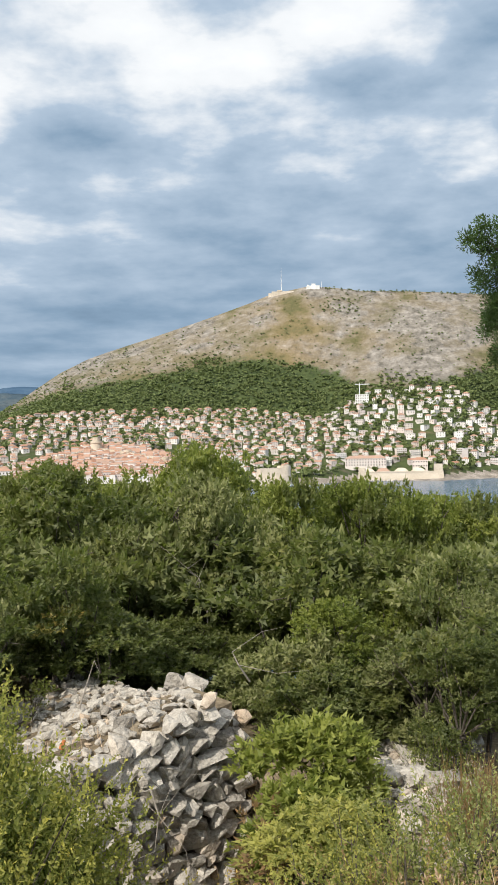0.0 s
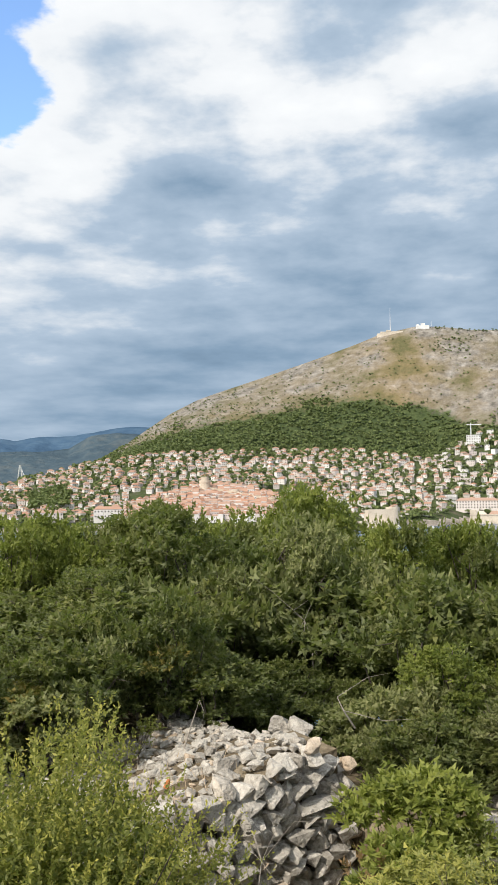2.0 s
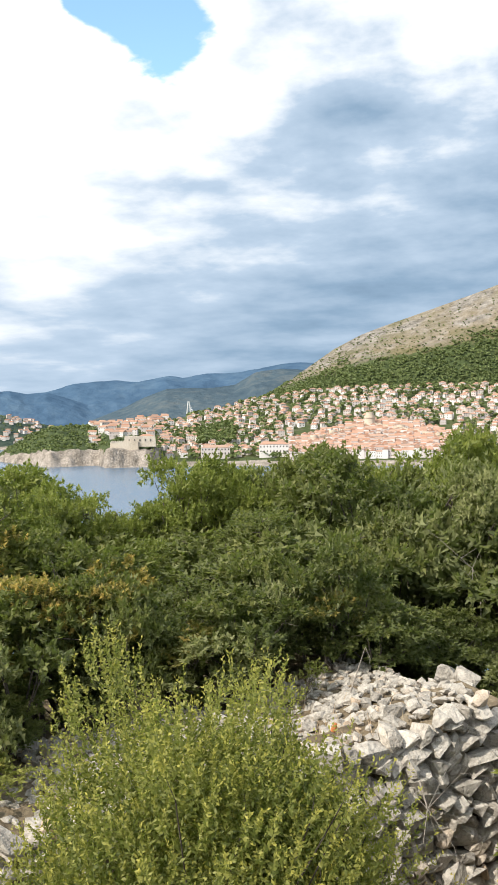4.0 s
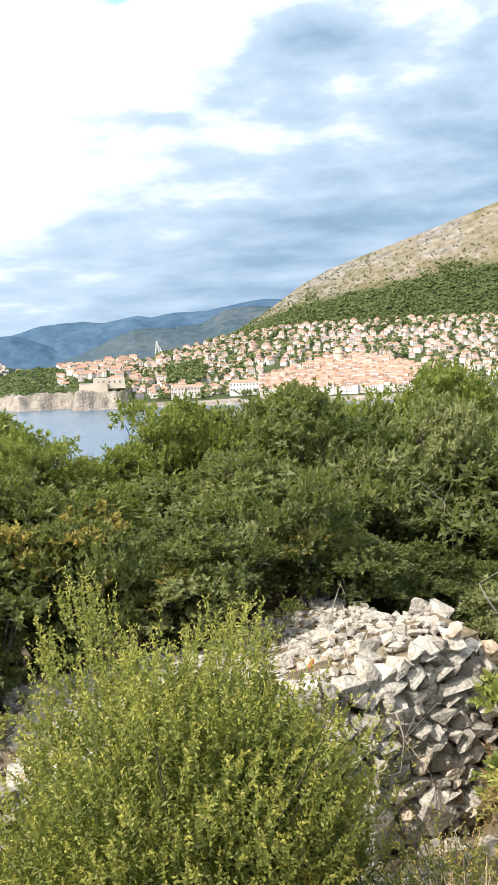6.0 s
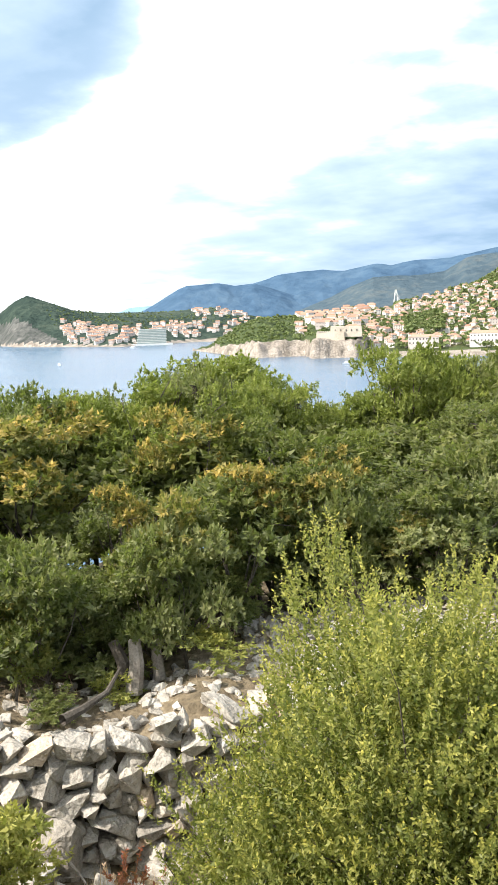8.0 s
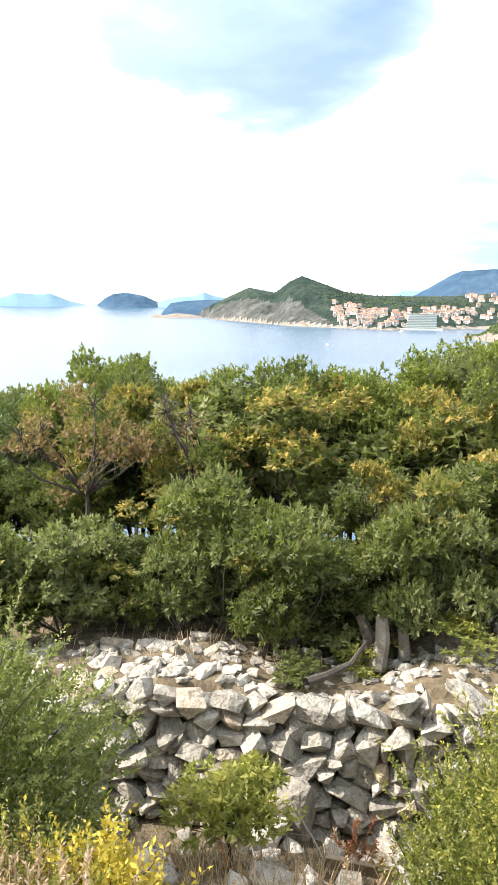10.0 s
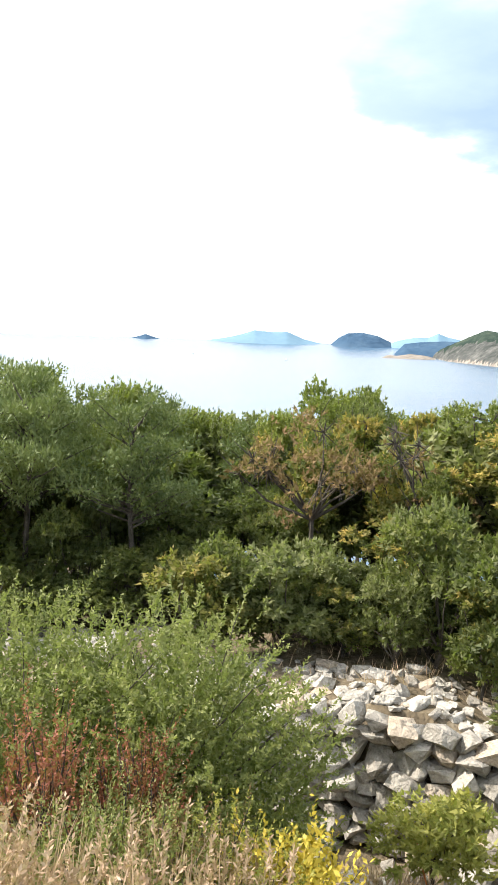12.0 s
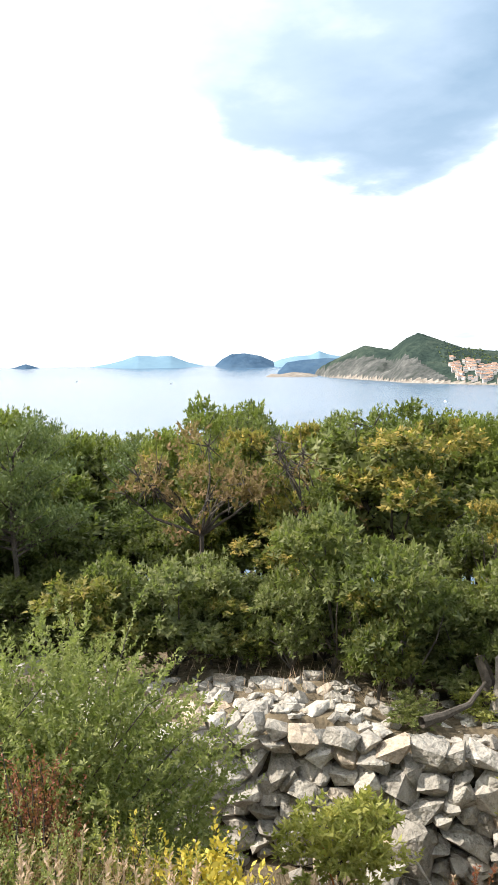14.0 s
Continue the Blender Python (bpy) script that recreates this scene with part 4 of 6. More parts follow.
def plant_all():
    r = np.random.default_rng(77)
    used = set()

    def put(kind, k, x, y, top, wide):
        model = KINDS[kind][k % len(KINDS[kind])]
        m = stand(model, x, y, top, wide, r.uniform(0, 6.3))
        if model.name not in used:
            used.add(model.name)
            model.matrix_basis = m
        else:
            copy_thing(model, Matrix.LocRotScale(m.to_translation(), m.to_quaternion(), [a / b for a, b in zip(m.to_scale(), model.scale)]))

    for kind, rows in TREES.items():
        for k, (x, y, top, wide) in enumerate(rows):
            put(kind, k, x, y, crown_cap(x, y, wide * 1.5, top) - (0.35 if kind == "pine" else 0.0), wide * 1.5)
    # the trees whose crowns make the skyline
    for i, az in enumerate(np.arange(-16.5, 80, 1.75)):
        az = az + r.uniform(-0.5, 0.5)
        d = r.uniform(16.5, 20.5) if az < 24 else r.uniform(13.5, 17.5)
        p = polar(az, d)
        wide = r.uniform(1.7, 2.5)
        top = crown_cap(p.x, p.y, wide, 0.4 + d * math.tan(radians(curve(az, CROWNS))))
        kind = ("fresh", "oak", "fresh")[i % 3] if az < 24 else ("fresh", "fresh", "olive")[i % 3] if az < 60 else ("pine", "olive", "fresh")[i % 3]
        put(kind, i, p.x, p.y, top - (0.35 if kind == "pine" else 0.0), wide)
    # dense scrub between and behind the trunks
    for i, az in enumerate(np.linspace(-18, 84, 70)):
        d = r.uniform(12.5, 19)
        p = polar(az + r.uniform(-0.8, 0.8), d)
        put("low", (0, 2, 0)[i % 3], p.x, p.y, crown_cap(p.x, p.y, 3.0, d * math.tan(radians(r.uniform(-7.5, -4.8)))), r.uniform(2.4, 3.4))
    # the thicket that fills the slope beyond
    names = ["oak", "fresh", "olive", "oak", "fresh", "oak"]
    for i in range(28):
        az, d = (r.uniform(-22, 84), r.uniform(18, 45)) if i % 2 else (r.uniform(-8, 21), r.uniform(21, 32))
        p = polar(az, d)
        z = ground_z(p.x, p.y)
        wide = r.uniform(2.6, 4.2)
        top = crown_cap(p.x, p.y, wide, min(d * math.tan(radians(curve(az, CROWNS))) - 0.3, z - EYE + r.uniform(4.5, 7.0)))
        if EYE + top - z > 1.2:
            put(names[i % 6], i, p.x, p.y, top, wide)
    # low bushes along the terrace and round the hollow
    spots = [along(s + r.uniform(-0.3, 0.3), WALL_D + r.uniform(1.15, 2.8)) for s in np.linspace(-1.6, 3.3, 22)]
    spots += [along(s + r.uniform(-0.3, 0.3), WALL_D + r.uniform(2.0, 3.4)) for s in np.linspace(-7.5, -1.8, 18)]
    spots += [tuple(polar(az, r.uniform(10.2, 13.5)).xy) for az in np.linspace(-19, -1.5, 16)]
    spots += [along(s + r.uniform(-0.3, 0.3), WALL_D + r.uniform(2.6, 5.0)) for s in np.linspace(3.6, 10.5, 18)]
    for i, (x, y) in enumerate(spots):
        put("low", (0, 2, 0, 1, 0, 2)[i % 6], x, y, ground_z(x, y) - EYE + r.uniform(0.5, 1.8), r.uniform(0.8, 1.7))


plant_all()


def shoot_bush(name, label, leaf, centre, wide, tall, shoots, per, leaf_len, seed, lift=0.85, width=0.42, group="", long=0.3, lean=0.55, tip=0.8):
    """A bush of many upright shoots set with small leaves; sizes in metres."""
    r = np.random.default_rng(seed)
    x, y = centre
    g = ground_z(x, y)
    ob = thing(name, label, "bush", group, Matrix.Translation((x, y, g)))
    d = r.normal(size=(shoots, 3))
    d[:, 2] = np.abs(d[:, 2])
    d = unit(d)
    d = d / (np.abs(d) ** 3.5).sum(1, keepdims=True) ** (1 / 3.5)
    out = r.uniform(0.1, 1.0, shoots) ** 0.32
    wob = np.array([1 + 0.35 * fbm(q[0] * 2 + seed, q[1] * 2, q[2] * 2) for q in d])
    root = d * (out * wob)[:, None] * (wide / 2, wide / 2, tall - long * 0.7)
    aim = unit(d * (lean, lean, 0.3) + (0, 0, lift) + r.normal(size=(shoots, 3)) * 0.16)
    size = long * r.uniform(0.55, 1.25, shoots)
    t = np.tile(np.linspace(0.0, 1.0, per), (shoots, 1)) + r.uniform(-0.02, 0.02, (shoots, per))
    bend = r.normal(size=(shoots, 1, 3)) * 0.10
    base = root[:, None] + aim[:, None] * (t * size[:, None])[..., None] + bend * (t ** 2 * size[:, None])[..., None]
    spin = unit(r.normal(size=(shoots, per, 3)))
    way = unit(spin * 0.9 + aim[:, None] * 0.75)
    scale = leaf_len * r.uniform(0.7, 1.2, (shoots, per)) * (1 - 0.35 * t)
    v, f = leaf_cloud(base.reshape(-1, 3), way.reshape(-1, 3), scale.ravel(), scale.ravel() * width, r)
    # leaves inside the bush; the shade there is put into their colour
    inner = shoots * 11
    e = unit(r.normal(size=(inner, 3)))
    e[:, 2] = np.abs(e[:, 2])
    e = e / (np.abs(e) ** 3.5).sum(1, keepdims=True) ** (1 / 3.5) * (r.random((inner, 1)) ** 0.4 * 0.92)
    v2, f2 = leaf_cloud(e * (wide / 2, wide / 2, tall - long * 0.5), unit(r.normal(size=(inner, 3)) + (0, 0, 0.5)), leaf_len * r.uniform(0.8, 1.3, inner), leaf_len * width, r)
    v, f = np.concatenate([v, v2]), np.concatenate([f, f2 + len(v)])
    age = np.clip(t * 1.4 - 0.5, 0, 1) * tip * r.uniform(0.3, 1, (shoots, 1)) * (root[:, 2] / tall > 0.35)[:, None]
    # tone is random by shoot; -0.8 darkens the inner leaves in place of shade
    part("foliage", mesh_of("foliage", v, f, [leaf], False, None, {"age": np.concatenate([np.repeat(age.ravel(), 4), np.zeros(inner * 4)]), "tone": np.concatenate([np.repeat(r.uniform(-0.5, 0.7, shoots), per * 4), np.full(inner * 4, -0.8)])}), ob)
    lines = []
    for k in range(0, shoots, max(1, shoots // 46)):
        a, e = Vector(root[k]), Vector(root[k] + aim[k] * size[k] * 0.8)
        foot = Vector((r.normal() * 0.06 * wide, r.normal() * 0.06 * wide, -0.05))
        lines.append(([foot, foot.lerp(a, 0.55) + Vector((0, 0, 0.06)), a, e], [0.008, 0.006, 0.004, 0.0015]))
    part("stem", mesh_of("stem", *tubes(lines, 4), [M_BARK]), ob, "thin brown branching stems")
    return ob


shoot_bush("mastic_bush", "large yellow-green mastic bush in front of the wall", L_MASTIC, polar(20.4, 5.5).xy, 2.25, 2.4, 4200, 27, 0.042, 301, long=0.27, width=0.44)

# ---- bushes and weeds round the lookout ----
def set_plant(ob, az, d, tall, wide, turn=0.0):
    p = polar(az, d)
    ob.matrix_basis = Matrix.LocRotScale((p.x, p.y, ground_z(p.x, p.y) - 0.04), Euler((0, 0, turn)), (wide, wide, tall))
    return ob


set_plant(plant("leafy_bush", "bright green leafy bush beside the rubble pier", "bush", "", 401, L_FRESH, 14000, 70, 0.0, 0.05, 0.6, 0.16, 0.6, trunk=0.2, twigs=10), -4.6, 8.3, 1.75, 1.6)
set_plant(plant("brown_bush", "half-dry bush with brown leaves at the pier foot", "bush", "", 402, L_TAN, 2200, 40, 0.0, 0.06, 0.5, 0.22, trunk=0.2, twigs=60), -1.6, 7.2, 1.1, 1.2)
set_plant(plant("leafy_bush", "low green bush in front of the rubble pier", "bush", "", 403, L_MASTIC, 9000, 60, 0.0, 0.04, 0.55, 0.17, 0.4, trunk=0.2), -5.0, 7.0, 1.1, 1.5)
set_plant(plant("yellow_green_bush", "small yellow-green bush at the wall foot", "bush", "", 404, L_MASTIC, 5200, 44, 0.0, 0.055, 0.6, 0.15, 0.8, trunk=0.3, twigs=20), 49.2, 6.1, 1.0, 0.95)
set_plant(plant("yellow_bush", "pale yellow-green sprig bush under the trees", "bush", "", 405, L_MASTIC, 800, 26, 0.1, 0.07, 0.5, 0.2, trunk=0.3), 13.5, 10.4, 0.6, 0.55)
set_plant(plant("low_bush", "low yellow-green bush on the terrace top", "bush", "low bushes on the terrace", 406, L_MASTIC, 2400, 30, 0.0, 0.06, 0.5, 0.2, 0.5, trunk=0.0), 34.2, 8.3, 0.45, 0.9)
set_plant(plant("low_bush", "low green bush on the terrace top", "bush", "low bushes on the terrace", 407, L_OAK, 2400, 30, 0.0, 0.06, 0.5, 0.2, 0.5, trunk=0.0), 45.2, 8.0, 0.4, 0.7)
set_plant(plant("low_bush", "low yellow-green bush beside the stump", "bush", "low bushes on the terrace", 408, L_MASTIC, 1800, 24, 0.0, 0.07, 0.5, 0.2, 0.5, trunk=0.0), 40.2, 8.3, 0.4, 0.6)

set_plant(plant("dying_tree", "half-bare tree with thin russet brown leaves", "tree", "", 409, L_TAN, 3600, 60, 0.25, 0.026, 0.6, 0.10, trunk=0.45, twigs=150), 58.6, 11.2, 2.75, 2.3)
set_plant(plant("dying_tree", "nearly leafless grey twiggy tree in the scrub", "tree", "", 410, L_TAN, 900, 60, 0.25, 0.022, 0.6, 0.10, trunk=0.45, twigs=220), 51.5, 11.4, 2.5, 1.8)

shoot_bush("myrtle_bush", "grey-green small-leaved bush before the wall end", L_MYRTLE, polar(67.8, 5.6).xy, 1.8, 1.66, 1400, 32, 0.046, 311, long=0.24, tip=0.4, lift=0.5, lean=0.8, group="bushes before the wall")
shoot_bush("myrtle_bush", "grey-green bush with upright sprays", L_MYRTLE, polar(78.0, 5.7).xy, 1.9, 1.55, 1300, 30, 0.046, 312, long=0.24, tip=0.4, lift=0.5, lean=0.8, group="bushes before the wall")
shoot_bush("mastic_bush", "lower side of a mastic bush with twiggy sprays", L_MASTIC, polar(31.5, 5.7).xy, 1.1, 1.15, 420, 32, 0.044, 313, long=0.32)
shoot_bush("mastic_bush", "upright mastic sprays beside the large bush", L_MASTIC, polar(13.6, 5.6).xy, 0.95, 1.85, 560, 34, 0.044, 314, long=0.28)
shoot_bush("russet_bush", "small russet red dying bush", L_RUST, polar(76.5, 4.6).xy, 0.5, 1.08, 130, 36, 0.034, 315, long=0.34, lean=0.2, group="russet bushes")
shoot_bush("russet_bush", "small russet red dying bush", L_RUST, polar(70.2, 4.7).xy, 0.5, 1.12, 130, 36, 0.034, 316, long=0.34, lean=0.2, group="russet bushes")
shoot_bush("yellow_herb", "yellow-leaved herb in the dry grass", L_YELLOW, polar(59.6, 4.35).xy, 0.8, 0.66, 170, 12, 0.058, 317, long=0.22, width=0.5, group="yellow herbs")
shoot_bush("yellow_herb", "tall yellow-green flowering herb", L_YELLOW, polar(13.2, 4.9).xy, 0.35, 0.95, 26, 30, 0.030, 318, long=0.5, lean=0.15, group="yellow herbs")
shoot_bush("green_weeds", "mixed green weeds on the dry slope", L_MASTIC, polar(-9.5, 5.2).xy, 1.4, 0.75, 330, 24, 0.036, 319, long=0.28, group="weeds on the slope")
shoot_bush("green_weeds", "mixed green weeds with dry stalks", L_MYRTLE, polar(-15.0, 5.6).xy, 1.4, 0.85, 300, 24, 0.034, 320, long=0.3, group="weeds on the slope")
shoot_bush("green_weeds", "green weeds at the slope's edge", L_MASTIC, polar(64.5, 4.2).xy, 0.9, 0.72, 260, 20, 0.034, 321, long=0.22, group="weeds on the slope")
shoot_bush("green_weeds", "yellow-green weeds under the bush", L_GOLD, polar(2.5, 5.2).xy, 1.2, 0.75, 200, 24, 0.034, 322, long=0.3, group="weeds on the slope")
shoot_bush("green_weeds", "pale green weeds among the dry grass", L_MYRTLE, polar(73.5, 4.0).xy, 1.0, 0.7, 420, 22, 0.030, 324, long=0.24, group="weeds on the slope")
shoot_bush("green_weeds", "dry brown and green weeds by the path", L_TAN, polar(68.5, 3.9).xy, 1.1, 0.62, 320, 20, 0.026, 325, long=0.28, group="weeds on the slope")
shoot_bush("green_weeds", "dry brown weeds on the open slope", L_TAN, polar(-12.0, 4.6).xy, 1.2, 0.6, 140, 20, 0.03, 326, long=0.28, group="weeds on the slope")
shoot_bush("fern_weeds", "fresh green weeds under the shrubs", L_FRESH, polar(-12.8, 9.4).xy, 0.6, 0.6, 70, 26, 0.04, 323, long=0.36, lean=0.2)


def grass(name, label, leaf, spots, blades, tall, seed, plume=0.0):
    """Tufts of thin dry blades and stalks, some with a feathery head. spots: (az, d, spread)."""
    r = np.random.default_rng(seed)
    bases, aims, lens, wid = [], [], [], []
    for az, d, spread in spots:
        c = polar(az, d)
        for k in range(blades):
            x, y = c.x + r.normal() * spread, c.y + r.normal() * spread
            z = ground_z(x, y) - 0.02
            a = unit(np.array([r.normal() * 0.35, r.normal() * 0.35, 1.0]))
            h = tall * r.uniform(0.4, 1.15)
            bases.append((x, y, z)), aims.append(a), lens.append(h), wid.append(0.008)
            if r.random() < plume:
                for q in range(26):
                    t = h * (0.68 + 0.30 * q / 26)
                    bases.append((x + a[0] * t, y + a[1] * t, z + a[2] * t)), aims.append(unit(a * 0.8 + r.normal(size=3) * 0.55)), lens.append(0.035), wid.append(0.012)
    v, f = leaf_cloud(np.array(bases), np.array(aims), np.array(lens), np.array(wid), r)
    tagged(new(name, mesh_of(name, v, f, [leaf])), label, "grass", kind="stuff")


rg = np.random.default_rng(88)
grass("dry_grass", "tan dry grass with feathery heads on the slope", L_STRAW, [(rg.uniform(61, 84), rg.uniform(3.0, 4.3), 0.16) for k in range(50)], 18, 0.64, 501, 0.55)
grass("dry_grass", "dry straw and stalks at the wall foot", L_STRAW, [(rg.uniform(24, 60), rg.uniform(4.7, 6.4), 0.2) for k in range(46)], 34, 0.30, 502, 0.04)
grass("dry_grass", "dry brown grass tuft beside the hollow", L_TAN, [(rg.uniform(-17.5, -13.8), rg.uniform(7.6, 8.6), 0.16) for k in range(16)], 70, 0.60, 503, 0.0)
grass("dry_grass", "dry weeds with pale heads on the open slope", L_STRAW, [(rg.uniform(-18, 6), rg.uniform(3.9, 5.6), 0.16) for k in range(30)], 24, 0.55, 504, 0.2)
grass("dry_grass", "thin dry grass between the terrace stones", L_STRAW, [(rg.uniform(0, 66), rg.uniform(8.2, 9.8), 0.25) for k in range(40)], 22, 0.22, 505, 0.0)
grass("seed_heads", "rusty brown seed spikes in front of the wall", L_RUST, [(41.2 - k * 0.55, 6.15, 0.03) for k in range(4)], 5, 0.45, 506, 1.0)


def branch(name, label, mat, points, girth, twig=0, seed=1, taper=0.75):
    """A dead limb through world points, with side twigs."""
    r = np.random.default_rng(seed)
    ob = thing(name, label, "dead wood")
    n = len(points)
    v, f = tube(points, [girth * (1 - taper * i / (n - 1)) for i in range(n)], 7)
    part("limb", mesh_of("limb", [tuple(q) for q in v], f, [mat]), ob)
    for k in range(twig):
        i = r.integers(1, n)
        a = Vector(points[i])
        b = a + Vector(r.normal(size=3)) * 0.22 + Vector((0, 0, 0.08))
        c = b + (b - a) * 0.6 + Vector(r.normal(size=3)) * 0.08
        v, f = tube([a, b, c], [girth * 0.3, girth * 0.18, girth * 0.05], 5)
        part("twig", mesh_of("twig", [tuple(q) for q in v], f, [mat]), ob)
    return ob


def at(az, el, d, up=0.15):
    """World point seen at that bearing and elevation from the lookout."""
    p = polar(az, d)
    return (p.x, p.y, EYE + up + d * math.tan(radians(el)))


branch("dead_branch", "weathered grey dead branch lying on the wall top", M_BARK, [at(44.2, -24.3, 7.2), at(42.8, -23.8, 7.35), at(41.2, -23.0, 7.6), at(40.2, -21.6, 7.9)], 0.05, 0, 2)
branch("tree_stump", "split grey tree stump behind the wall", M_DEAD, [at(39.4, -23.2, 8.2), at(39.1, -21.5, 8.2), at(39.2, -20.0, 8.2)], 0.085, 0, 3, 0.3)
branch("tree_stump", "leaning grey dead trunk behind the wall", M_BARK, [at(39.9, -23.4, 8.3), at(40.0, -21.4, 8.35), at(40.6, -20.0, 8.4)], 0.075, 0, 4, 0.3)
branch("tree_stump", "curved grey dead trunk under the oak", M_DEAD, [at(37.6, -22.5, 8.4), at(37.8, -20.8, 8.4), at(37.2, -19.7, 8.5)], 0.065, 0, 5, 0.35)
branch("dead_branch", "dead twig lying at the pier edge", M_DEAD, [at(-0.4, -15.9, 9.6), at(0.3, -14.9, 9.5), at(0.7, -14.1, 9.6)], 0.012, 2, 6)
branch("dead_branch", "thin dead stick leaning in the scrub", M_DEAD, [at(10.6, -17.0, 10.2), at(10.1, -15.6, 10.2), at(9.6, -14.2, 10.2)], 0.012, 1, 7)
branch("dead_branch", "dry roots hanging over the pier stones", M_DEAD, [at(6.1, -22.0, 8.5), at(5.6, -23.5, 8.35), at(5.9, -25.4, 8.3)], 0.012, 8, 8)
branch("dead_branch", "long dry stick lying at the wall foot", M_DEAD, [at(44.8, -31.6, 6.4), at(43.6, -33.0, 6.3), at(42.6, -34.4, 6.1)], 0.014, 2, 9)
branch("dead_branch", "orange-brown dead stem beside the small bush", M_TERRACOTTA, [at(50.9, -31.3, 6.0), at(50.0, -33.5, 5.9), at(48.8, -36.0, 5.7)], 0.010, 3, 10)
for k in range(3):
    az = (2.4, 58.0, 52.5)[k]
    d = (14.0, 12.5, 12.0)[k]
    branch("dead_branch", "bare grey dead branches among the trees", M_DEAD if k < 1 else M_BARK, [(polar(az, d).x, polar(az, d).y, ground_z(*polar(az, d).xy)), at(az, -10.5, d), at(az + 0.5, -9.2, d), at(az + 1.2, -8.6, d - 0.1)], 0.014, 12, 20 + k)


def boulders():
    """Single pale blocks lying at the wall foot."""
    r = np.random.default_rng(71)
    for k, (az, d, size) in enumerate([(55.8, 5.9, 0.46), (54.6, 5.6, 0.30), (46.6, 5.8, 0.36), (44.0, 5.65, 0.34), (41.0, 5.7, 0.26), (36.5, 6.2, 0.30), (8.0, 7.4, 0.45), (3.6, 7.2, 0.40), (1.2, 7.0, 0.34), (57.4, 5.3, 0.36), (49.0, 5.5, 0.24)]):
        p = polar(az, d)
        m = Matrix.LocRotScale((p.x, p.y, ground_z(p.x, p.y) + size * 0.18), Euler((r.uniform(-0.6, 0.6), r.uniform(-0.6, 0.6), r.uniform(0, 6))), (size, size * 0.7, size * 0.6))
        ob = thing("boulder", "pale limestone block fallen at the wall foot", "boulder", "fallen blocks", m, data=ROCKS[(k * 5) % len(ROCKS)])


boulders()


def plank():
    p = Vector(at(40.2, -34.2, 6.1))
    ob = thing("wooden_plank", "weathered wooden plank leaning at the wall foot", "plank", at=Matrix.LocRotScale((p.x, p.y, ground_z(p.x, p.y) + 0.12), Euler((0.5, 0.12, radians(40))), None))
    part("board", solid([(-0.27, 0.27, -0.02, 0.02, -0.08, 0.08)], [M_PLANK], 0.006), ob)


plank()


def shard():
    p = Vector(at(11.6, -20.6, 8.9, 0.05))
    ob = thing("clay_shard", "broken orange clay tile lying on the rubble", "shard", at=Matrix.LocRotScale((p.x, p.y, EYE + wall_top(-4.6) + 0.14), Euler((0.2, 0.3, 0.5)), None))
    part("tile", prism([circle(0.03, -0.05, 8), circle(0.026, 0.0, 8), circle(0.016, 0.04, 8)], [M_TERRACOTTA]), ob)


shard()


def juniper():
    """The conifer whose boughs hang into the view beside the lookout."""
    r = np.random.default_rng(61)
    ob = thing("juniper_tree", "dark green juniper with drooping sprays beside the lookout", "tree")
    foot = polar(-20.5, 8.6)
    foot.z = ground_z(foot.x, foot.y)
    goals = [Vector(at(-15.4 - 0.35 * k, 12.9 - 0.95 * k, 8.2 + 0.1 * k, 0)) for k in range(8)] + [Vector(at(-19 - 0.5 * k, 13.5 - 1.3 * k, 8.6, 0)) for k in range(8)]
    top = Vector((foot.x - 0.2, foot.y, EYE + 2.0))
    lines = [([foot, foot.lerp(top, 0.5), top], [0.13, 0.09, 0.03])]
    c = []
    for g in goals:
        root = foot.lerp(top, min(0.95, (g.z - foot.z) / (top.z - foot.z) * 0.9))
        lines.append(([root, root.lerp(g, 0.5), g], [0.03, 0.02, 0.006]))
        for k in range(7):
            c.append(g + Vector(r.normal(size=3)) * 0.14 + (root - g) * r.uniform(0, 0.5))
    c = np.array([tuple(q) for q in c])
    n = 52000
    which = r.integers(len(c), size=n)
    d = unit(r.normal(size=(n, 3)))
    base = c[which] + d * 0.12 * r.random(n)[:, None] ** 0.7
    aim = unit(d + (0, 0, 0.4) + r.normal(size=(n, 3)) * 0.5)
    v, f = leaf_cloud(base, aim, 0.032 * r.uniform(0.7, 1.2, n), 0.013, r, True)
    part("trunk", mesh_of("trunk", *tubes(lines, 6), [M_BARK]), ob, "grey-brown trunk and boughs")
    part("crown", mesh_of("crown", v, f, [L_JUNIPER]), ob)


juniper()

# ---- the town across the water ----
def find_d(az, el, extra=0.0, lo=1270.0, hi=2140.0):
    """Distance at which ground plus extra metres is seen at that elevation."""
    best = min(np.linspace(lo, hi, 160), key=lambda d: abs(mainland_z(az, d, polar(az, d)) + extra - rise(el, d)))
    return float(best)


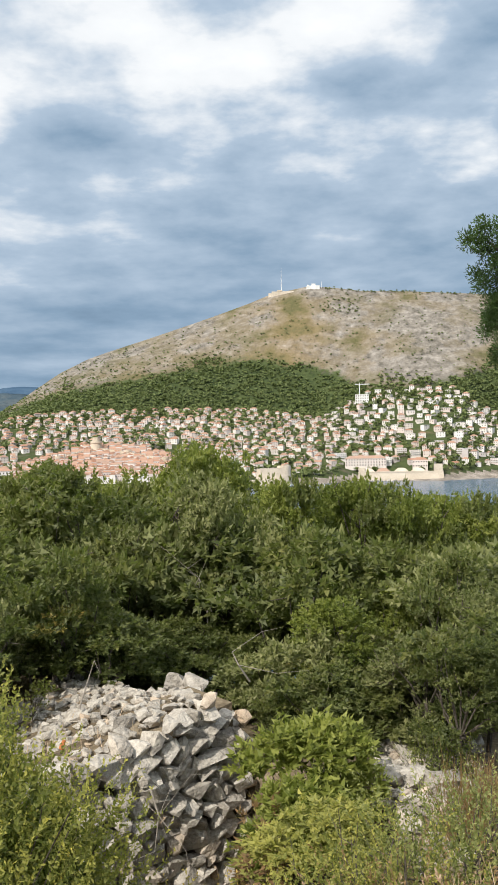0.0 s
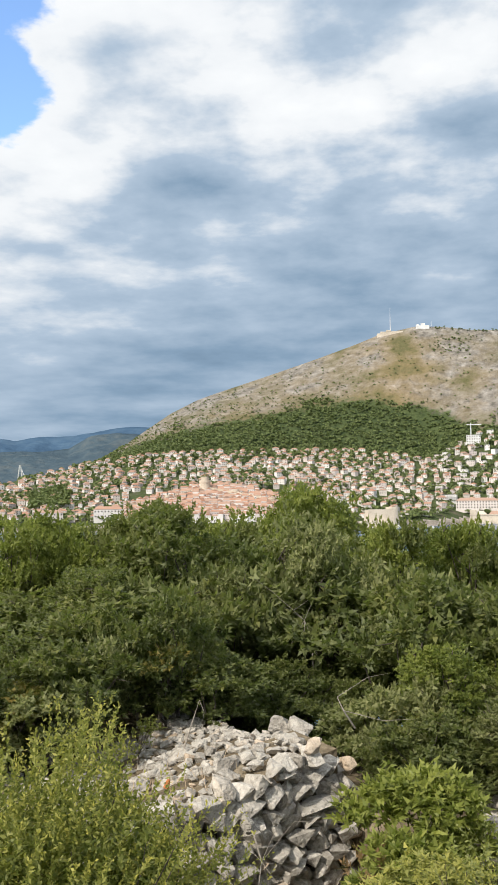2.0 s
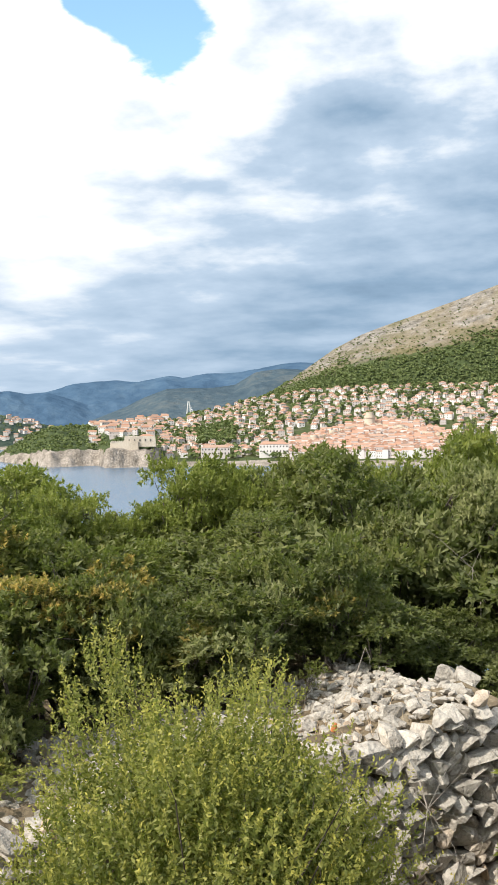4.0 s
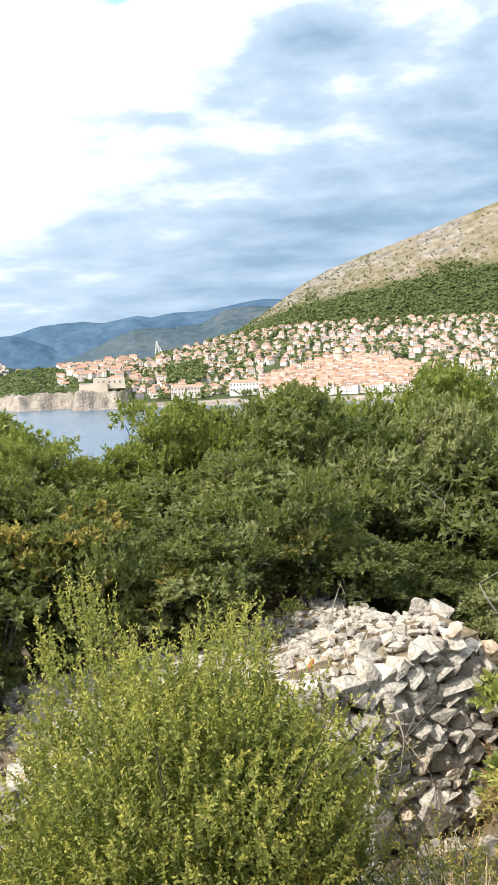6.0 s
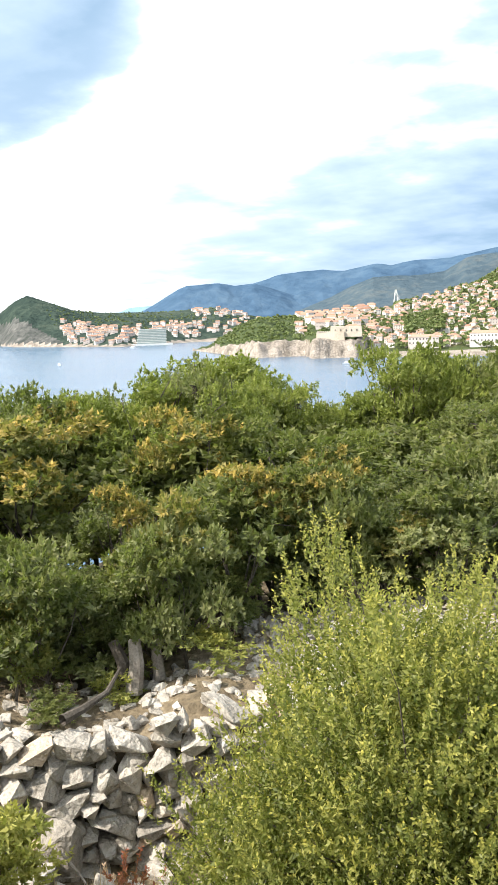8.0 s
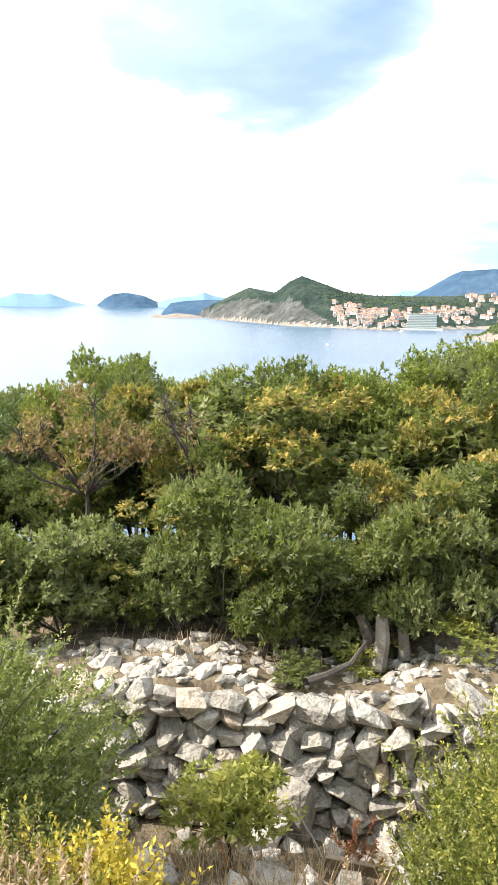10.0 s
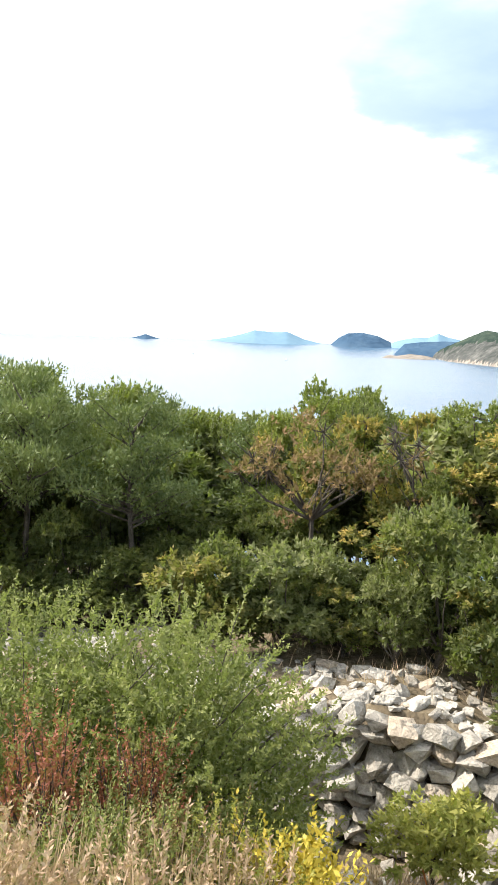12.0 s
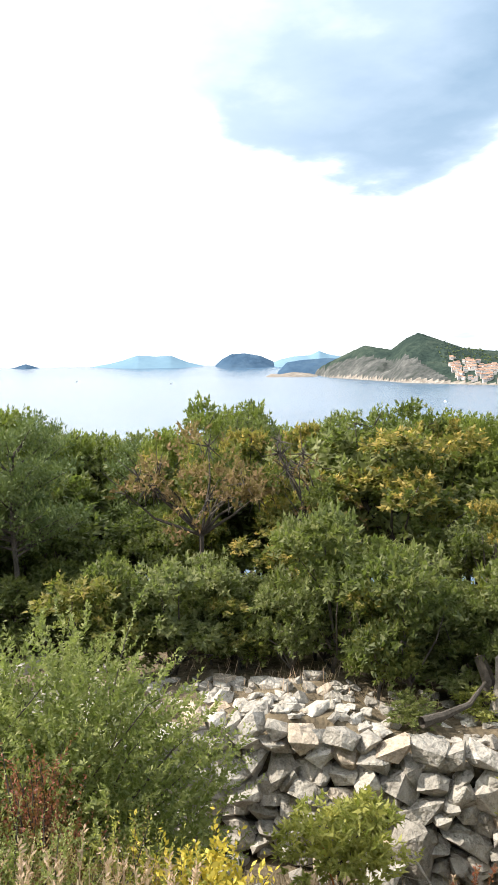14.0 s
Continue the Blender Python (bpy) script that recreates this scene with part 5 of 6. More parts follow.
def roof_shape(w, l, h0, rise_h, eave=0.5, hip=True):
    a, b = w / 2 + eave, l / 2 + eave
    inset = min(a, b) * (0.9 if hip else 0.0)
    if w >= l:
        ridge = [(-a + inset, 0, h0 + rise_h), (a - inset, 0, h0 + rise_h)]
        v = [(-a, -b, h0), (a, -b, h0), (a, b, h0), (-a, b, h0)] + ridge
        f = [(0, 1, 5, 4), (1, 2, 5), (2, 3, 4, 5), (3, 0, 4), (3, 2, 1, 0)]
    else:
        ridge = [(0, -b + inset, h0 + rise_h), (0, b - inset, h0 + rise_h)]
        v = [(-a, -b, h0), (a, -b, h0), (a, b, h0), (-a, b, h0)] + ridge
        f = [(0, 1, 4), (1, 2, 5, 4), (2, 3, 5), (3, 0, 4, 5), (3, 2, 1, 0)]
    return v, f


def house_model(w, l, h, floors, seed, flat=False):
    """A house with walls, roof, chimney and windows on the seaward side."""
    r = np.random.default_rng(seed)
    ob = thing("house", "pale plastered hillside house with red tile roof" if not flat else "white flat-roofed apartment house on the hillside", "house", "houses of the town")
    part("wall", solid([(-w / 2, w / 2, -l / 2, l / 2, -5, h)], [M_PLASTER]), ob)
    if flat:
        part("roof", solid([(-w / 2 - 0.3, w / 2 + 0.3, -l / 2 - 0.3, l / 2 + 0.3, h, h + 0.7)], [M_CONCRETE]), ob)
        for k in range(1, floors):
            part("balcony", solid([(-w / 2, w / 2, -l / 2 - 1.5, -l / 2, h * k / floors - 0.2, h * k / floors + 0.9)], [M_CONCRETE]), ob)
    else:
        v, f = roof_shape(w, l, h, min(w, l) * 0.33, hip=seed % 2 == 0)
        part("roof", mesh_of("roof", v, f, [M_ROOF]), ob)
        part("chimney", solid([(w * 0.2, w * 0.2 + 0.9, 0, 0.9, h, h + min(w, l) * 0.33 + 1.2)], [M_PLASTER]), ob)
    pane = solid([(-0.6, 0.6, -0.08, 0.08, -0.8, 0.8)], [M_SHUTTER])
    cols = max(2, int(w / 3.8))
    for k in range(floors):
        for c in range(cols):
            part("window", pane, ob, at=Matrix.Translation(((c + 0.5) / cols * w - w / 2, -l / 2 - 0.02, h * (k + 0.55) / floors)))
    return ob


MODELS = [house_model(12, 10, 7.0, 2, 1), house_model(14, 11, 8.5, 2, 2), house_model(10, 12, 8.0, 2, 3), house_model(17, 11, 10.0, 3, 4), house_model(20, 12, 12.0, 3, 5, True), house_model(11, 9, 6.0, 2, 6)]


def place_houses():
    r = np.random.default_rng(9)
    taken, spots = [], []
    tries = 0
    while len(spots) < 980 and tries < 60000:
        tries += 1
        az = r.uniform(-20, 26.5)
        shore = curve(az, SHORE)
        top = TOWN_D + curve(az, [(-20, -60), (-15, -50), (-13, -10), (-8, -10), (-5, -60), (0, -20), (10, -10), (16, 0), (20, 0), (26, -40)])
        f = r.random() ** 0.85
        d = shore + 60 + f * (top - shore - 60)
        if 4.2 < az < 14.6 and d < 1500:
            continue
        if -13.3 < az < -5.5 and d < shore + 75:
            continue
        if az > 22.6 and d < 1420:
            continue
        p = polar(az, d)
        thick = 0.5 + 0.5 * fbm(p.x / 130, p.y / 130, 6.0)
        if r.random() > curve(az, [(-20, 0.6), (-4, 1.0), (2, 0.75), (16, 0.95), (26, 0.7)]) * (0.35 + thick):
            continue
        if any((p.x - q[0]) ** 2 + (p.y - q[1]) ** 2 < 16.0 ** 2 for q in taken):
            continue
        taken.append((p.x, p.y))
        spots.append((az, d))
    singles = sorted(spots, key=lambda q: q[1])[:270]
    chosen = set(singles)
    first = set()
    for az, d in singles:
        p = polar(az, d)
        big = az < -5 and r.random() < 0.16
        k = 4 if big else int(r.choice([0, 1, 2, 3, 5]))
        m = Matrix.LocRotScale((p.x, p.y, mainland_z(az, d, p) + 1.0), Euler((0, 0, radians(az) + r.normal() * 0.35)), Vector((1, 1, 1)) * r.uniform(0.60, 0.92))
        if k not in first:
            first.add(k)
            MODELS[k].matrix_basis = m
        else:
            copy_thing(MODELS[k], Matrix.LocRotScale(m.to_translation(), m.to_quaternion(), [m.to_scale()[i] / MODELS[k].scale[i] for i in range(3)]))
    # the rest of the town, further up the slope
    verts, faces, index = [], [], []
    for az, d in spots:
        if (az, d) in chosen:
            continue
        p = polar(az, d)
        modern = az < -5 and r.random() < 0.5
        w, l, h = (r.uniform(9, 17), r.uniform(8, 11), r.uniform(5, 9)) if modern else (r.uniform(8, 14), r.uniform(7, 10), r.uniform(5, 8))
        t = radians(az) + r.normal() * 0.35
        rot = np.array([[math.cos(t), -math.sin(t), 0], [math.sin(t), math.cos(t), 0], [0, 0, 1]])
        z = mainland_z(az, d, p)
        box = [(sx * w / 2, sy * l / 2, sz) for sz in (-6, h) for sx, sy in ((-1, -1), (1, -1), (1, 1), (-1, 1))]
        n = len(verts)
        verts += [tuple(rot @ np.array(q) + (p.x, p.y, z)) for q in box]
        faces += [(n, n + 1, n + 5, n + 4), (n + 1, n + 2, n + 6, n + 5), (n + 2, n + 3, n + 7, n + 6), (n + 3, n, n + 4, n + 7), (n + 4, n + 5, n + 6, n + 7)]
        index += [0] * 5
        floors, cols = max(2, int(h / 3.2)), max(2, int(w / 4))
        for k in range(floors):
            for c in range(cols):
                n = len(verts)
                x0, z0 = (c + 0.3) / cols * w - w / 2, h * (k + 0.35) / floors
                verts += [tuple(rot @ np.array(q) + (p.x, p.y, z)) for q in ((x0, -l / 2 - 0.06, z0), (x0 + 1.3, -l / 2 - 0.06, z0), (x0 + 1.3, -l / 2 - 0.06, z0 + 1.5), (x0, -l / 2 - 0.06, z0 + 1.5))]
                faces.append((n, n + 1, n + 2, n + 3))
                index.append(2)
        n = len(verts)
        v, f = roof_shape(w, l, h, 0.35 if modern else min(w, l) * 0.33)
        verts += [tuple(rot @ np.array(q) + (p.x, p.y, z)) for q in v]
        faces += [tuple(i + n for i in q) for q in f]
        index += [3 if modern else 1] * len(f)
    tagged(new("town_houses", mesh_of("town_houses", verts, faces, [M_PLASTER, M_ROOF, M_SHUTTER, M_CONCRETE], False, index)), "tightly packed pale houses with red roofs climbing the hillside", "houses", kind="stuff")
    return taken


HOUSE_SPOTS = place_houses()


def packed_roofs(name, label, spots, height, mats):
    """Many small gabled houses in one mesh. spots: (x, y, z, w, l, h, turn)."""
    verts, faces, index = [], [], []
    for x, y, z, w, l, h, t in spots:
        rot = np.array([[math.cos(t), -math.sin(t), 0], [math.sin(t), math.cos(t), 0], [0, 0, 1]])
        n = len(verts)
        box = [(sx * w / 2, sy * l / 2, sz) for sz in (-6, h) for sx, sy in ((-1, -1), (1, -1), (1, 1), (-1, 1))]
        verts += [tuple(rot @ np.array(q) + (x, y, z)) for q in box]
        faces += [(n, n + 1, n + 5, n + 4), (n + 1, n + 2, n + 6, n + 5), (n + 2, n + 3, n + 7, n + 6), (n + 3, n, n + 4, n + 7)]
        index += [0] * 4
        for k in range(2):
            for c in range(3):
                m = len(verts)
                x0, z0 = (c + 0.35) / 3 * w - w / 2, h * (k + 0.4) / 2
                verts += [tuple(rot @ np.array(q) + (x, y, z)) for q in ((x0, -l / 2 - 0.06, z0), (x0 + 1.1, -l / 2 - 0.06, z0), (x0 + 1.1, -l / 2 - 0.06, z0 + 1.5), (x0, -l / 2 - 0.06, z0 + 1.5))]
                faces.append((m, m + 1, m + 2, m + 3))
                index.append(2)
        n = len(verts)
        v, f = roof_shape(w, l, h, min(w, l) * 0.3, 0.3, False)
        verts += [tuple(rot @ np.array(q) + (x, y, z)) for q in v]
        faces += [tuple(i + n for i in q) for q in f]
        index += [1] * len(f)
    tagged(new(name, mesh_of(name, verts, faces, mats, False, index)), label, "houses", kind="stuff")


def old_town():
    r = np.random.default_rng(14)
    spots = []
    for i in range(26):
        for j in range(20):
            az = 4.6 + i * 0.40 + r.uniform(-0.05, 0.05)
            d = 1300 + j * 10.5 + r.uniform(-2, 2)
            if d > curve(az, [(4.6, 1420), (6.5, 1490), (9.6, 1510), (12, 1460), (14.8, 1400)]):
                continue
            p = polar(az, d)
            spots.append((p.x, p.y, mainland_z(az, d, p), r.uniform(8, 11), r.uniform(8, 11), r.uniform(9, 13), radians(az) + r.choice([0, math.pi / 2]) + r.normal() * 0.1))
    packed_roofs("old_town_houses", "dense old town houses with orange clay tile roofs", spots, 10, [M_PLASTER, M_OLDROOF, M_SHUTTER])


old_town()


def city_wall():
    """The ring wall on the landward side, with towers."""
    ob = thing("city_wall", "medieval limestone city wall with towers above the roofs", "city wall")
    line = [(4.4, -1.6), (5.2, -1.25), (6.4, -0.75), (7.6, -0.5), (8.6, -0.35), (9.6, -0.2), (10.8, -0.45), (12, -0.8), (13.2, -1.1), (14.4, -1.5)]
    pts = []
    for az, el in line:
        d = find_d(az, el, 13, 1380, 1600)
        p = polar(az, d)
        pts.append((p, mainland_z(az, d, p)))
    for (a, za), (b, zb) in zip(pts, pts[1:]):
        n = (b - a).cross(Vector((0, 0, 1))).normalized() * 2.2
        bm = []
        for z0, z1 in ((-8, -8), (13, 13)):
            bm.append([(a.x - n.x, a.y - n.y, za + z0), (b.x - n.x, b.y - n.y, zb + z0), (b.x + n.x, b.y + n.y, zb + z0), (a.x + n.x, a.y + n.y, za + z0)])
        part("wall", prism(bm, [M_OLDWALL]), ob)
        for k in range(9):
            q, z = a.lerp(b, (k + 0.5) / 9), za + (zb - za) * (k + 0.5) / 9 + 13
            part("merlon", MERLON, ob, at=Matrix.LocRotScale((q.x - n.x * 0.7, q.y - n.y * 0.7, z), Euler((0, 0, math.atan2((b - a).y, (b - a).x))), None))
    for k in (1, 3, 5, 7, 8):
        p, z = pts[k]
        big = k == 5
        w, h = (8.5, 25) if big else (5.0, 17)
        tower = part("tower", prism([circle(w * 1.15, z - 8, 20, p.x, p.y), circle(w, z + h - 5, 20, p.x, p.y), circle(w * 1.12, z + h - 4, 20, p.x, p.y), circle(w * 1.12, z + h, 20, p.x, p.y)], [M_OLDWALL]), ob, "round stone tower")
        if big:
            part("turret", prism([circle(w * 0.7, z + h, 16, p.x, p.y), circle(w * 0.7, z + h + 6, 16, p.x, p.y)], [M_OLDWALL]), tower)


MERLON = solid([(-1.0, 1.0, -0.5, 0.5, 0, 1.6)], [M_OLDWALL])
city_wall()


def facade_building(name, label, category, az, d, z, w, l, h, floors, cols, roof=True, wall=None, base=-6):
    p = polar(az, d)
    ob = thing(name, label, category, at=Matrix.LocRotScale((p.x, p.y, z), Euler((0, 0, radians(az))), None))
    part("wall", solid([(-w / 2, w / 2, -l / 2, l / 2, base, h)], [wall or M_PLASTER]), ob)
    if roof:
        v, f = roof_shape(w, l, h, l * 0.28)
        part("roof", mesh_of("roof", v, f, [M_OLDROOF]), ob, "orange clay tile roof")
    else:
        part("roof", solid([(-w / 2 - 0.4, w / 2 + 0.4, -l / 2 - 0.4, l / 2 + 0.4, h, h + 0.8)], [M_CONCRETE]), ob)
    pane = solid([(-0.9, 0.9, -0.1, 0.1, -1.2, 1.2)], [M_SHUTTER])
    for k in range(floors):
        for c in range(cols):
            part("window", pane, ob, at=Matrix.Translation(((c + 0.5) / cols * w - w / 2, -l / 2 - 0.03, h * (k + 0.55) / floors)))
    return ob


facade_building("harbour_building", "long pale quayside building with orange tile roof", "building", -7.75, 1440, 21.5, 66, 16, 13.0, 3, 15)
facade_building("harbour_house", "white harbour house with orange roof", "building", -11.2, 1430, 18, 24, 14, 13.0, 2, 6)
facade_building("apartment_tower", "white apartment tower under construction on the slope", "building", -7.6, 1730, 118, 26, 16, 34.0, 7, 6, False, M_CONCRETE)
facade_building("terrace_hotel", "white terraced building above the shore", "building", -14.3, 1660, 84, 42, 14, 12.0, 3, 9, False, M_CONCRETE)
facade_building("monastery", "pale monastery building with orange roof inside walls", "building", 15.8, 1330, 16, 44, 15, 14.0, 2, 9)
facade_building("seaside_school", "pale seafront building with orange roof", "building", 19.6, 1340, 14, 44, 14, 12.0, 2, 9)


def crane():
    p = polar(-7.45, 1745)
    ob = thing("tower_crane", "thin grey tower crane beside the apartment tower", "crane", at=Matrix.Translation((p.x, p.y, 115)))
    part("mast", solid([(-0.8, 0.8, -0.8, 0.8, 0, 62)], [M_STEEL]), ob)
    part("jib", solid([(-9, 20, -0.6, 0.6, 58, 59.3)], [M_STEEL]), ob)


crane()


def sea_bastion():
    """The long low wall on the quay, with vaulted roofs behind the parapet."""
    az, d = -10.0, 1392
    p = polar(az, d)
    ob = thing("sea_bastion", "long pale stone bastion standing on the waterfront", "fortress", at=Matrix.LocRotScale((p.x, p.y, 0), Euler((0, 0, radians(az))), None))
    part("wall", prism([[(-68, -7, -3), (66, -7, -3), (66, 9, -3), (-68, 9, -3)], [(-66, -5, 13), (64, -5, 13), (64, 9, 13), (-66, 9, 13)]], [M_OLDWALL]), ob)
    part("parapet", solid([(-66.5, 64.5, -5.6, -4.4, 13, 14.6)], [M_OLDWALL]), ob)
    for k, x in enumerate((-52, -28, 0, 26)):
        v, f = roof_shape(22, 13, 14, 5.5)
        part("roof", mesh_of("roof", [(a + x, b + 5, c) for a, b, c in v], f, [M_OLDWALL if k != 1 else M_OLDROOF]), ob)
    part("turret", solid([(50, 63, -4, 9, 13, 25)], [M_OLDWALL]), ob)
    part("turret", solid([(-66, -56, -3, 9, 13, 21)], [M_OLDWALL]), ob)
    rocks = []
    r = np.random.default_rng(4)
    for i in range(90):
        s = r.uniform(2, 5)
        rocks.append((p.x + r.uniform(-75, 75), p.y - 9 + r.uniform(-4, 3), r.uniform(-0.5, 1.2), s, s * 0.8, s * 0.6, tuple(r.uniform(0, 3, 3))))
    joined_rocks("shore_rocks", rocks, "pale rocks along the waterline")


sea_bastion()


def harbour_fort():
    az, d = -1.7, 1285
    p = polar(az, d)
    ob = thing("harbour_fort", "massive pale limestone fort at the harbour mouth", "fortress", at=Matrix.LocRotScale((p.x, p.y, 0), Euler((0, 0, radians(az) + 0.25)), None))
    part("wall", prism([[(-22, -9, -3), (20, -9, -3), (22, 18, -3), (-22, 18, -3)], [(-19, -6, 25), (17, -6, 25), (18, 17, 25), (-19, 17, 25)]], [M_OLDWALL]), ob)
    part("tower", prism([circle(12, -3, 20, 19, 4), circle(10, 29, 20, 19, 4)], [M_OLDWALL]), ob)
    part("bastion", prism([[(-34, -16, -3), (10, -18, -3), (12, -6, -3), (-34, -6, -3)], [(-32, -14, 10), (8, -16, 10), (10, -6, 10), (-32, -6, 10)]], [M_OLDWALL]), ob)
    for k in range(16):
        part("merlon", MERLON, ob, at=Matrix.Translation((-18 + k * 2.3, -5.4, 25)))
    rocks = []
    r = np.random.default_rng(6)
    for i in range(110):
        s = r.uniform(1.8, 4)
        q = polar(az + r.uniform(-3.1, 1.5), d - 20 + r.uniform(-5, 6))
        rocks.append((q.x, q.y, r.uniform(-0.3, 2.0), s, s * 0.8, s * 0.7, tuple(r.uniform(0, 3, 3))))
    joined_rocks("breakwater", rocks, "pale rock breakwater before the harbour fort")


harbour_fort()


def cliff_fort():
    """The fort on the sea cliff."""
    p = polar(24.9, 1345)
    ob = thing("cliff_fort", "pale limestone fortress standing on a sea cliff", "fortress", at=Matrix.LocRotScale((p.x, p.y, 23), Euler((0, 0, radians(24.9))), None))
    low = part("bastion", prism([[(-36, -12, -8), (8, -14, -8), (10, 12, -8), (-36, 12, -8)], [(-34, -10, 14), (7, -12, 14), (8, 12, 14), (-34, 12, 14)]], [M_OLDWALL]), ob)
    part("keep", prism([[(-14, -9, 6), (34, -9, 6), (34, 12, 6), (-14, 12, 6)], [(-13, -8, 22), (33, -8, 22), (33, 12, 22), (-13, 12, 22)]], [M_OLDWALL]), ob)
    v, f = roof_shape(22, 14, 22, 3.0)
    part("roof", mesh_of("roof", [(a + 20, b + 2, c) for a, b, c in v], f, [M_OLDROOF]), ob, "orange tile roof")
    for k in range(14):
        part("merlon", MERLON, ob, at=Matrix.Translation((-32 + k * 2.9, -10.6, 14)))
    slot = solid([(-0.8, 0.8, -0.2, 0.2, -1.4, 1.4)], [M_SHUTTER])
    for x in (-6, 2, 10, 18, 26):
        part("window", slot, ob, at=Matrix.Translation((x, -8.7, 16)))


cliff_fort()


def mountain_top():
    d = RIDGE_D
    p = polar(-2.55, d)
    z = rise(9.66, d)
    mast = thing("radio_mast", "tall thin red and white radio mast on the summit", "mast", at=Matrix.Translation((p.x, p.y, z - 4)))
    for k in range(5):
        part("section", prism([circle(1.25 - k * 0.2, k * 12.0, 6), circle(1.05 - k * 0.2, k * 12.0 + 12, 6)], [M_STEEL]), mast)
    fort = thing("summit_fort", "long low pale stone fort on the mountain top", "fortress", at=Matrix.LocRotScale((*polar(-2.6, d - 6).xy, rise(9.42, d)), Euler((0, 0, radians(-2.6))), None))
    part("wall", solid([(-26, 28, -5, 6, -10, 7)], [M_OLDWALL], 0.3), fort)
    part("wing", solid([(-34, -24, -4, 6, -12, 3), (-12, 0, -6, 6, 6, 10)], [M_OLDWALL], 0.3), fort)
    st = thing("cable_car_station", "pale cable car station on the summit", "building", at=Matrix.LocRotScale((*polar(-4.6, d - 4).xy, rise(9.8, d)), Euler((0, 0, radians(-4.6))), None))
    part("wall", solid([(-16, 16, -6, 6, -10, 4), (-4, 6, -5, 5, 4, 9), (-14, -9, -4, 4, 4, 7)], [M_CONCRETE], 0.2), st)
    part("antenna", solid([(20, 20.8, -0.4, 0.4, -3, 14)], [M_STEEL]), st)
    cross = thing("stone_cross", "small white stone monument below the summit", "monument", at=Matrix.Translation((*polar(-3.6, d - 55).xy, rise(8.4, d - 55))))
    part("shaft", solid([(-1.5, 1.5, -1.5, 1.5, -6, 12)], [M_CONCRETE], 0.2), cross)
    part("arm", solid([(-4, 4, -1.2, 1.2, 7, 9)], [M_CONCRETE], 0.2), cross)


mountain_top()


def bridge_pylon():
    p = polar(21.3, 2500)
    z = rise(0.1, 2500)
    ob = thing("bridge_pylon", "white cable-stayed bridge pylon with fanned stays", "bridge", at=Matrix.LocRotScale((p.x, p.y, z), Euler((0, 0, radians(40))), None))
    h = 2500 * math.tan(radians(1.35)) - 2500 * math.tan(radians(0.1))
    for s in (-1, 1):
        part("leg", prism([[(s * 9 - 1.3, -1.5, -10), (s * 9 + 1.3, -1.5, -10), (s * 9 + 1.3, 1.5, -10), (s * 9 - 1.3, 1.5, -10)], [(s * 1.2 - 1, -1.2, h), (s * 1.2 + 1, -1.2, h), (s * 1.2 + 1, 1.2, h), (s * 1.2 - 1, 1.2, h)]], [M_CONCRETE]), ob)
    for k in range(7):
        v, f = tube([(0, 0, h - 2 - k * 3.5), (6 + k * 3, -60 + k * 7, 0)], [0.22, 0.22], 4)
        part("stay", mesh_of("stay", [tuple(q) for q in v], f, [M_STEEL]), ob)


bridge_pylon()


def bay_hotel():
    d = 2190
    p = polar(36.95, d)
    ob = thing("stepped_hotel", "large stepped hotel of pale green glass on the shore", "hotel", at=Matrix.LocRotScale((p.x, p.y, 0), Euler((0, 0, radians(37))), None))
    for k in range(9):
        part("storey", solid([(-38 + k * 0.8, 34, -10 + k * 2.0, 16, 4 + k * 3.9, 7.0 + k * 3.9)], [M_GLASS]), ob)
        part("slab", solid([(-39 + k * 0.8, 35, -11.5 + k * 2.0, 16, 7.0 + k * 3.9, 7.9 + k * 3.9)], [M_CONCRETE]), ob)
    part("quay", solid([(-60, 50, -18, 16, -3, 4)], [M_CONCRETE]), ob)


bay_hotel()


def across_bay():
    r = np.random.default_rng(31)
    spots = []
    for i in range(460):
        az = r.uniform(29.8, 42.6)
        shore = curve(az, PEN_SHORE)
        d = shore + r.uniform(40, 330) * (1.6 if 30 < az < 34.5 else 1.0)
        if abs(az - 36.9) < 1.2 and d < shore + 130 or fbm(az * 1.3, d / 170, 2.0) < -0.12:
            continue
        p = polar(az, d)
        spots.append((p.x, p.y, pen_z(az, d, p), r.uniform(8, 14), r.uniform(7, 10), r.uniform(6, 10), radians(az) + r.normal() * 0.3))
    packed_roofs("bay_houses", "pale houses with red roofs across the bay", spots, 9, [M_PLASTER, M_ROOF, M_SHUTTER])
    spots = []
    for i in range(70):
        az, d = r.uniform(22.8, 27.5), r.uniform(1480, 1800)
        p = polar(az, d)
        spots.append((p.x, p.y, max(mainland_z(az, d, p), cape_z(az, d, p)), r.uniform(10, 16), r.uniform(9, 12), r.uniform(7, 11), radians(az) + r.normal() * 0.3))
    packed_roofs("park_houses", "pale houses with red roofs beside the park", spots, 9, [M_PLASTER, M_ROOF, M_SHUTTER])


across_bay()


